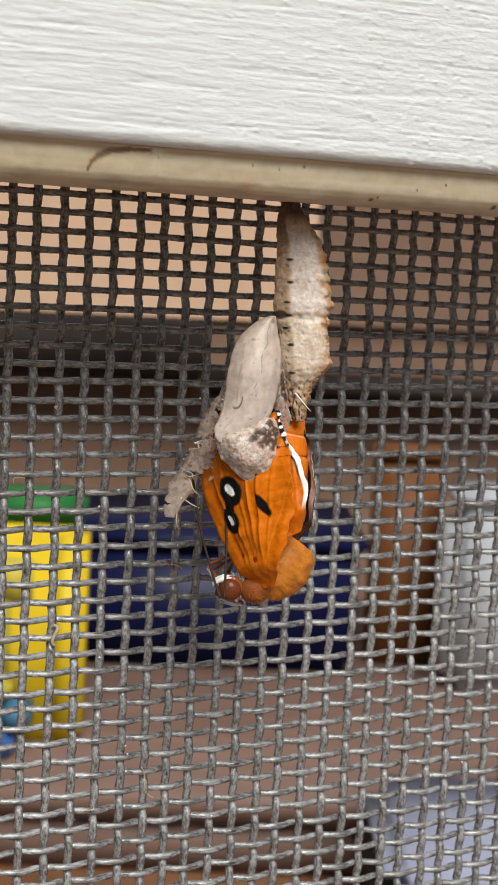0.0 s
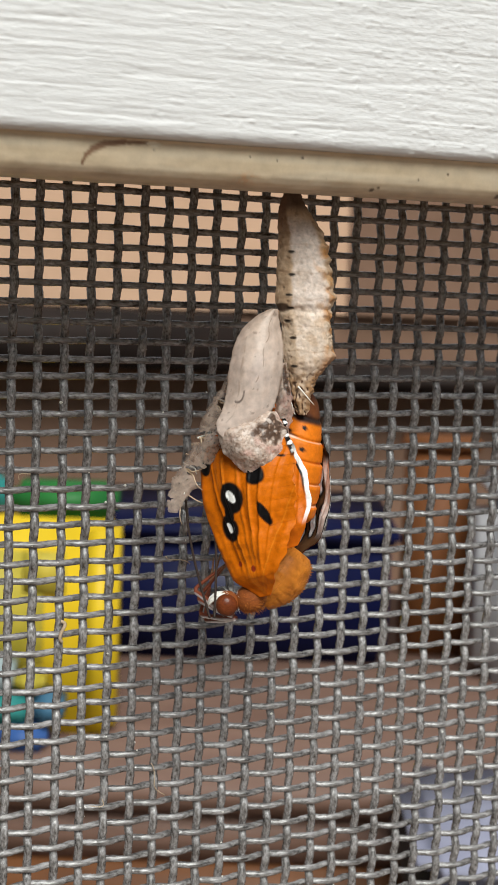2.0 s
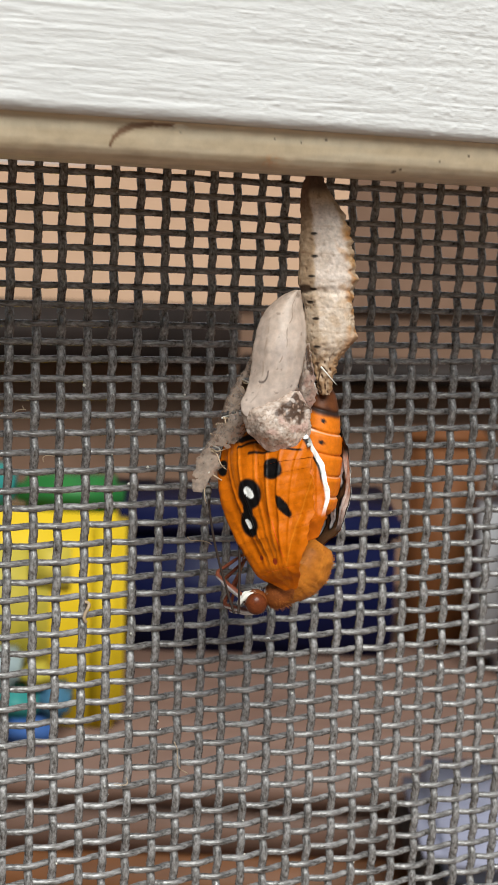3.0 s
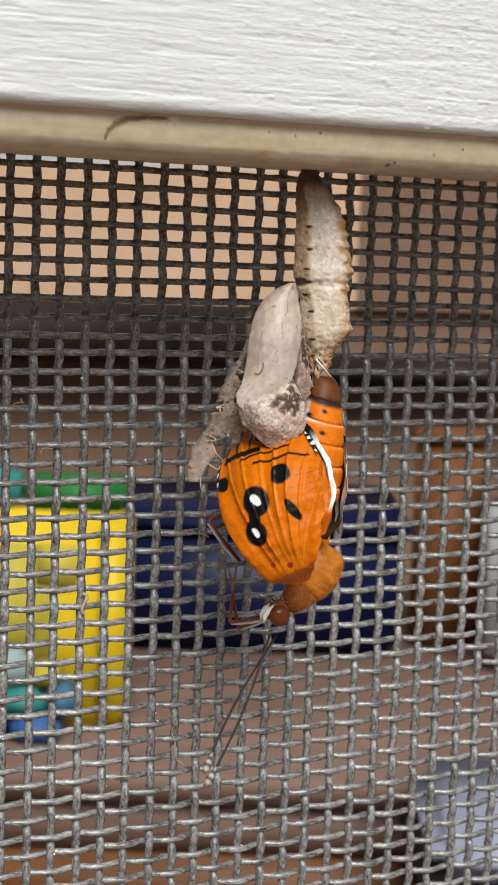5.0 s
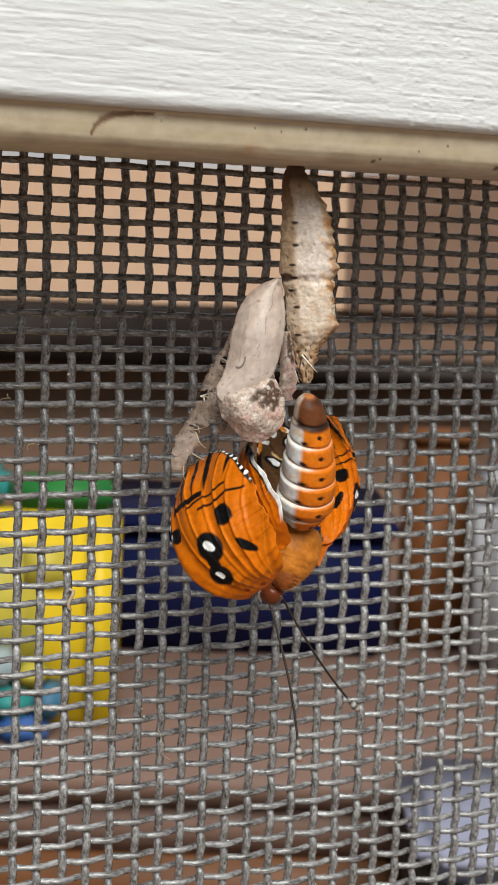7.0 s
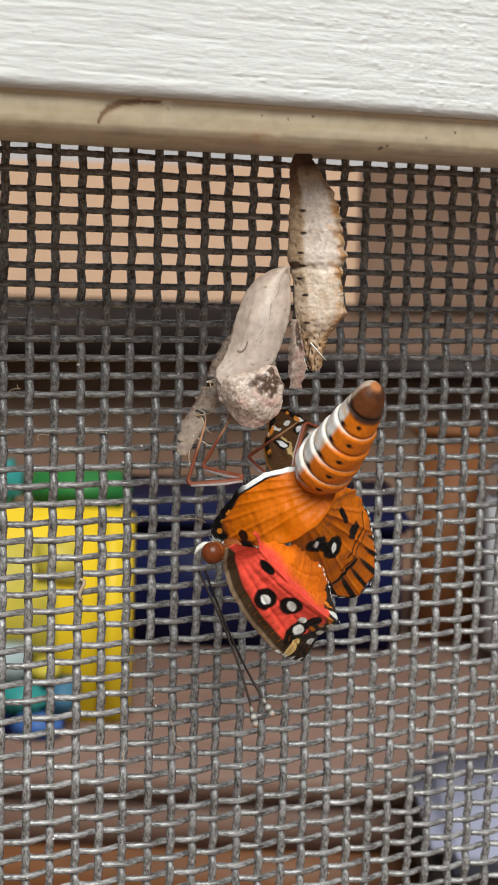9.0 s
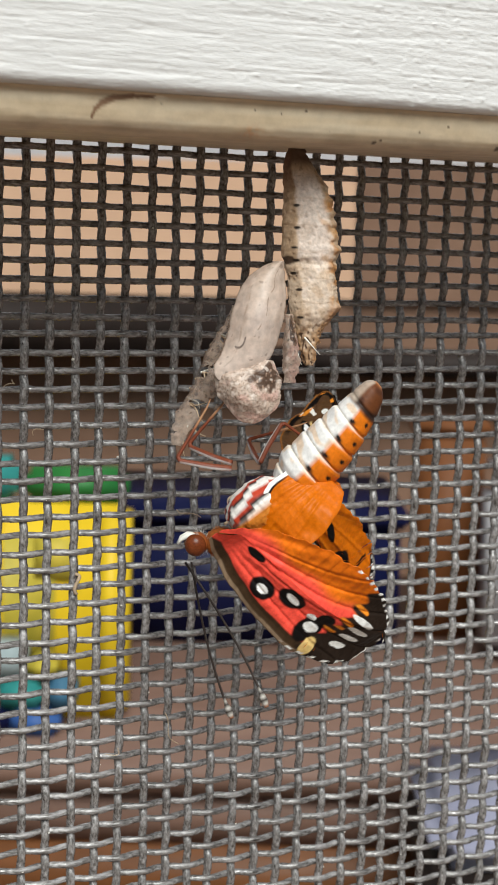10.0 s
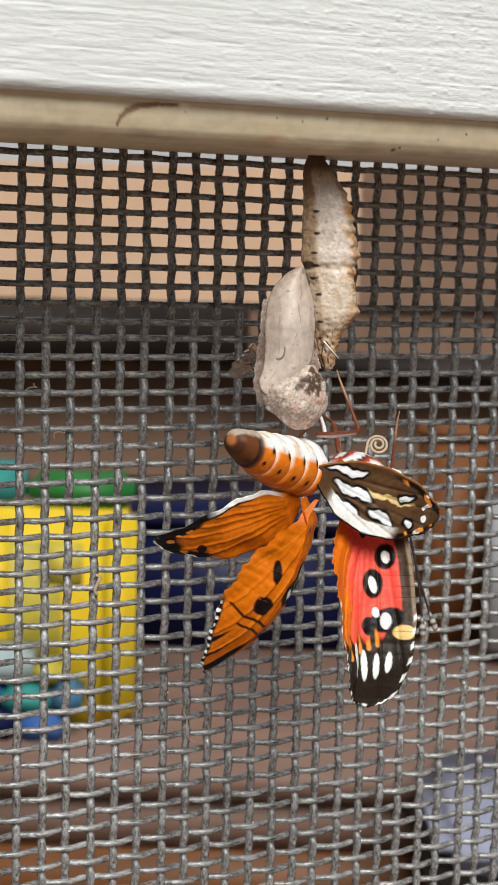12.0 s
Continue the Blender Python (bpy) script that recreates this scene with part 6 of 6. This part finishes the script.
    curl("hw_r", 8.33, mm(-0.04, -2.36, 2.00, 69.1, 51.2, -21.3), (7.12, 9.22, 10.10, 10.22), (-0.85, -0.20, 0.11))
    curl("hw_r", 9, mm(-1.32, -1.38, 1.63, 88.7, 20.0, -15.7), (8.65, 8.66, 8.66, 8.67), (-0.09, -0.09, -0.12))
    curl("hw_r", 9.17, mm(-1.58, -2.93, 2.24, 54.4, 20.6, -48.4), (9.10, 12.36, 14.03, 14.15), (1.32, 1.16, 0.65))
    curl("hw_r", 9.33, mm(-1.84, -4.48, 2.84, 25.6, 4.8, -75.3), (9.55, 16.07, 19.40, 19.64), (2.74, 2.41, 1.42))
    curl("hw_r", 9.5, mm(-2.10, -6.03, 3.45, 5.4, -20.5, -92.9), (10.00, 19.78, 24.77, 25.13), (4.15, 3.66, 2.19))
    curl("hw_r", 9.67, mm(-2.69, -4.27, 2.98, 39.1, 2.5, -85.5), (11.03, 17.52, 20.87, 21.11), (2.55, 2.24, 1.28))
    curl("hw_r", 9.83, mm(-3.28, -2.51, 2.52, 77.4, 16.9, -65.9), (12.06, 15.25, 16.96, 17.09), (0.96, 0.81, 0.37))
    curl("hw_r", 10, mm(-3.87, -0.75, 2.06, 119.4, 15.3, -40.9), (13.09, 12.99, 13.06, 13.07), (-0.63, -0.61, -0.54))
    curl("hw_r", 10.17, mm(-2.53, -0.74, 1.22, 81.2, 4.2, -70.8), (11.10, 12.92, 14.78, 15.80), (0.29, 0.27, 0.14))
    curl("hw_r", 10.33, mm(-1.19, -0.74, 0.38, 51.1, -21.5, -89.1), (9.11, 12.86, 16.50, 18.53), (1.21, 1.15, 0.82))
    curl("hw_r", 10.5, mm(0.16, -0.73, -0.46, 20.3, -52.7, -92.7), (7.12, 12.79, 18.22, 21.26), (2.14, 2.03, 1.49))
    curl("hw_r", 10.75, mm(-0.39, -1.49, 0.42, 26.8, -54.2, -97.5), (7.99, 10.81, 13.54, 15.09), (-0.04, -0.13, -0.41))
    curl("hw_r", 11, mm(-0.93, -2.26, 1.30, 33.7, -55.4, -102.8), (8.86, 8.83, 8.85, 8.91), (-2.21, -2.28, -2.32))
    curl("hw_r", 11.5, mm(-1.31, -3.02, 1.59, 38.8, -41.5, -134.0), (0.84, 5.25, 8.59, 9.69), (-1.78, -2.11, -1.53))
    curl("hw_r", 12, mm(-4.20, 0.48, 3.36, 55.7, -32.5, -145.8), (-0.98, 5.21, 8.66, 7.93), (-1.22, -1.69, -1.04))
    curl("hw_l", 0, mm(0.09, -0.63, -0.32, 67.0, 29.7, -146.4), (-0.93, 2.07, 3.11, 3.34), (-0.38, -1.04, -1.68))
    curl("hw_l", 2.5, mm(0.12, -0.45, 0.49, 65.8, 23.2, -155.7), (0.81, 2.94, 3.24, 3.28), (0.71, -0.06, -0.86))
    curl("hw_l", 5, mm(-0.19, -3.29, 1.12, 53.3, 24.5, -157.0), (-0.77, 3.04, 3.42, 3.39), (0.18, -0.57, -1.12))
    curl("hw_l", 5.5, mm(-0.81, -3.16, 1.48, 50.6, 27.1, -160.5), (0.69, 3.89, 3.94, 3.72), (0.12, -0.60, -1.14))
    curl("hw_l", 6, mm(-1.20, -3.02, 1.01, 53.1, 25.0, -158.7), (1.70, 5.48, 4.87, 4.32), (-0.10, -0.80, -1.24))
    curl("hw_l", 6.5, mm(-1.27, -2.51, -0.49, 29.2, -10.3, -177.2), (9.04, 9.52, 7.69, 6.71), (-2.66, -3.26, -3.24))
    curl("hw_l", 6.67, mm(-1.42, -1.17, -0.83, 51.7, 10.5, 167.7), (6.45, 6.76, 5.53, 4.90), (-1.58, -1.97, -1.97))
    curl("hw_l", 6.83, mm(-1.57, 0.18, -1.16, 71.4, 35.3, 160.4), (3.86, 4.01, 3.37, 3.09), (-0.50, -0.68, -0.69))
    curl("hw_l", 7, mm(-1.72, 1.52, -1.50, 97.9, 60.8, 165.6), (1.27, 1.26, 1.22, 1.28), (0.58, 0.60, 0.58))
    curl("hw_l", 8, mm(-1.08, 2.95, -0.66, 47.9, 51.9, 123.8), (0.49, 0.51, 0.48, 0.51), (0.75, 0.76, 0.76))
    curl("hw_l", 9, mm(-0.44, 4.39, 0.19, 21.8, 31.1, 106.8), (-0.28, -0.24, -0.25, -0.26), (0.92, 0.92, 0.94))
    curl("hw_l", 9.25, mm(-0.02, 3.46, -0.54, -4.4, 22.0, 102.9), (2.92, 2.91, 2.90, 2.90), (-1.87, -1.84, -1.83))
    curl("hw_l", 9.5, mm(0.40, 2.54, -1.27, -28.6, 12.3, 103.7), (6.11, 6.07, 6.06, 6.06), (-4.66, -4.61, -4.61))
    curl("hw_l", 9.67, mm(-0.81, 3.77, -0.29, -1.4, 9.2, 110.2), (4.81, 4.75, 4.76, 4.78), (-3.75, -3.70, -3.72))
    curl("hw_l", 9.83, mm(-2.03, 5.01, 0.70, 25.0, 3.5, 114.6), (3.50, 3.42, 3.46, 3.50), (-2.85, -2.79, -2.82))
    curl("hw_l", 10, mm(-3.24, 6.24, 1.68, 51.0, -3.5, 116.0), (2.19, 2.10, 2.16, 2.21), (-1.94, -1.88, -1.93))
    curl("hw_l", 10.25, mm(-3.47, 3.43, 1.99, 16.0, 3.7, 115.5), (0.69, 4.79, 8.78, 8.79), (-0.05, -0.15, -0.34))
    curl("hw_l", 10.5, mm(-3.70, 0.62, 2.30, -19.6, 9.2, 111.0), (-0.81, 7.47, 15.41, 15.36), (1.84, 1.58, 1.25))
    curl("hw_l", 11, mm(-3.38, -0.22, 1.64, -8.7, -15.1, 114.8), (3.41, 7.43, 11.00, 9.43), (0.57, 0.38, -0.01))
    curl("hw_l", 11.17, mm(-3.56, 0.18, 1.57, -40.1, 3.9, 84.6), (-0.64, 1.76, 4.35, 3.13), (-0.46, -0.50, -1.05))
    curl("hw_l", 11.33, mm(-3.73, 0.58, 1.50, -76.6, 2.5, 49.2), (-4.69, -3.90, -2.31, -3.16), (-1.49, -1.39, -2.08))
    curl("hw_l", 11.5, mm(-3.91, 0.98, 1.44, -106.8, -18.6, 20.3), (-8.74, -9.57, -8.97, -9.46), (-2.51, -2.27, -3.11))
    curl("hw_l", 11.67, mm(-4.21, 1.52, 1.18, -157.2, -32.5, 32.8), (-9.10, -9.68, -9.25, -9.60), (-1.75, -1.58, -2.14))
    curl("hw_l", 11.83, mm(-4.52, 2.05, 0.92, 146.7, -31.6, 53.9), (-9.46, -9.78, -9.53, -9.74), (-0.98, -0.89, -1.17))
    curl("hw_l", 12, mm(-4.82, 2.59, 0.66, 97.2, -16.9, 64.9), (-9.82, -9.89, -9.82, -9.88), (-0.22, -0.20, -0.20))
    for name, rows in flight.items():
        for k, piece in enumerate(limbs[name]):
            walk(piece, [(t, poses[k]) for t, poses in rows])
    walk(flap, [
        (0, mm(-5.0, 0.2, -17.4, 0, 1, 0)),
        (2.5, mm(-5.0, 0.2, -17.4, 0, 1, 0)),
        (5.5, mm(-5.2, 0.2, -17, 0, 0, 0)),
        (7, mm(-5.3, 0.2, -16.6, 0, 1, 0)),
        (9.5, mm(-5.5, 0.2, -16.2, 0, 2, 0)),
        (10, mm(-5.5, 0.2, -16.0, 0, 2, 0)),
        (10.5, mm(-5.5, 0.2, -15.6, 0, 4, 0)),
        (11, mm(-4.6, 0.4, -14.4, 20, 4, -5)),
        (11.5, mm(-3.2, 0.5, -15, 58, 0, 0)),
        (12, mm(-2.8, 0.5, -15, 60, 0, 0)),
    ])
    walk(case, [
        (0, mm(-1.2, -1.0, -9.9, 0, 0, 0)),
        (2.5, mm(-1.2, -1.0, -9.9, 0, 0, 0)),
        (5.5, mm(-1.2, -1.0, -9.9, 0, 0, 0)),
        (7, mm(-1.2, -1.0, -9.9, 0, 3, 0)),
        (9, mm(-1.2, -1.0, -9.9, 0, 8, 0)),
        (9.5, mm(-1.2, -1.0, -9.9, 0, 9, 5)),
        (10, mm(-1.2, -1.0, -9.9, 0, 7, 5)),
        (10.5, mm(-1.2, -1.0, -9.9, 0, 11, 5)),
        (11, mm(-1.2, -1.0, -9.9, 0, 2, 10)),
        (11.5, mm(-1.2, -1.0, -9.9, 0, -3, 10)),
        (12, mm(-1.2, -1.0, -9.9, 0, -4, 12)),
    ])


motions()
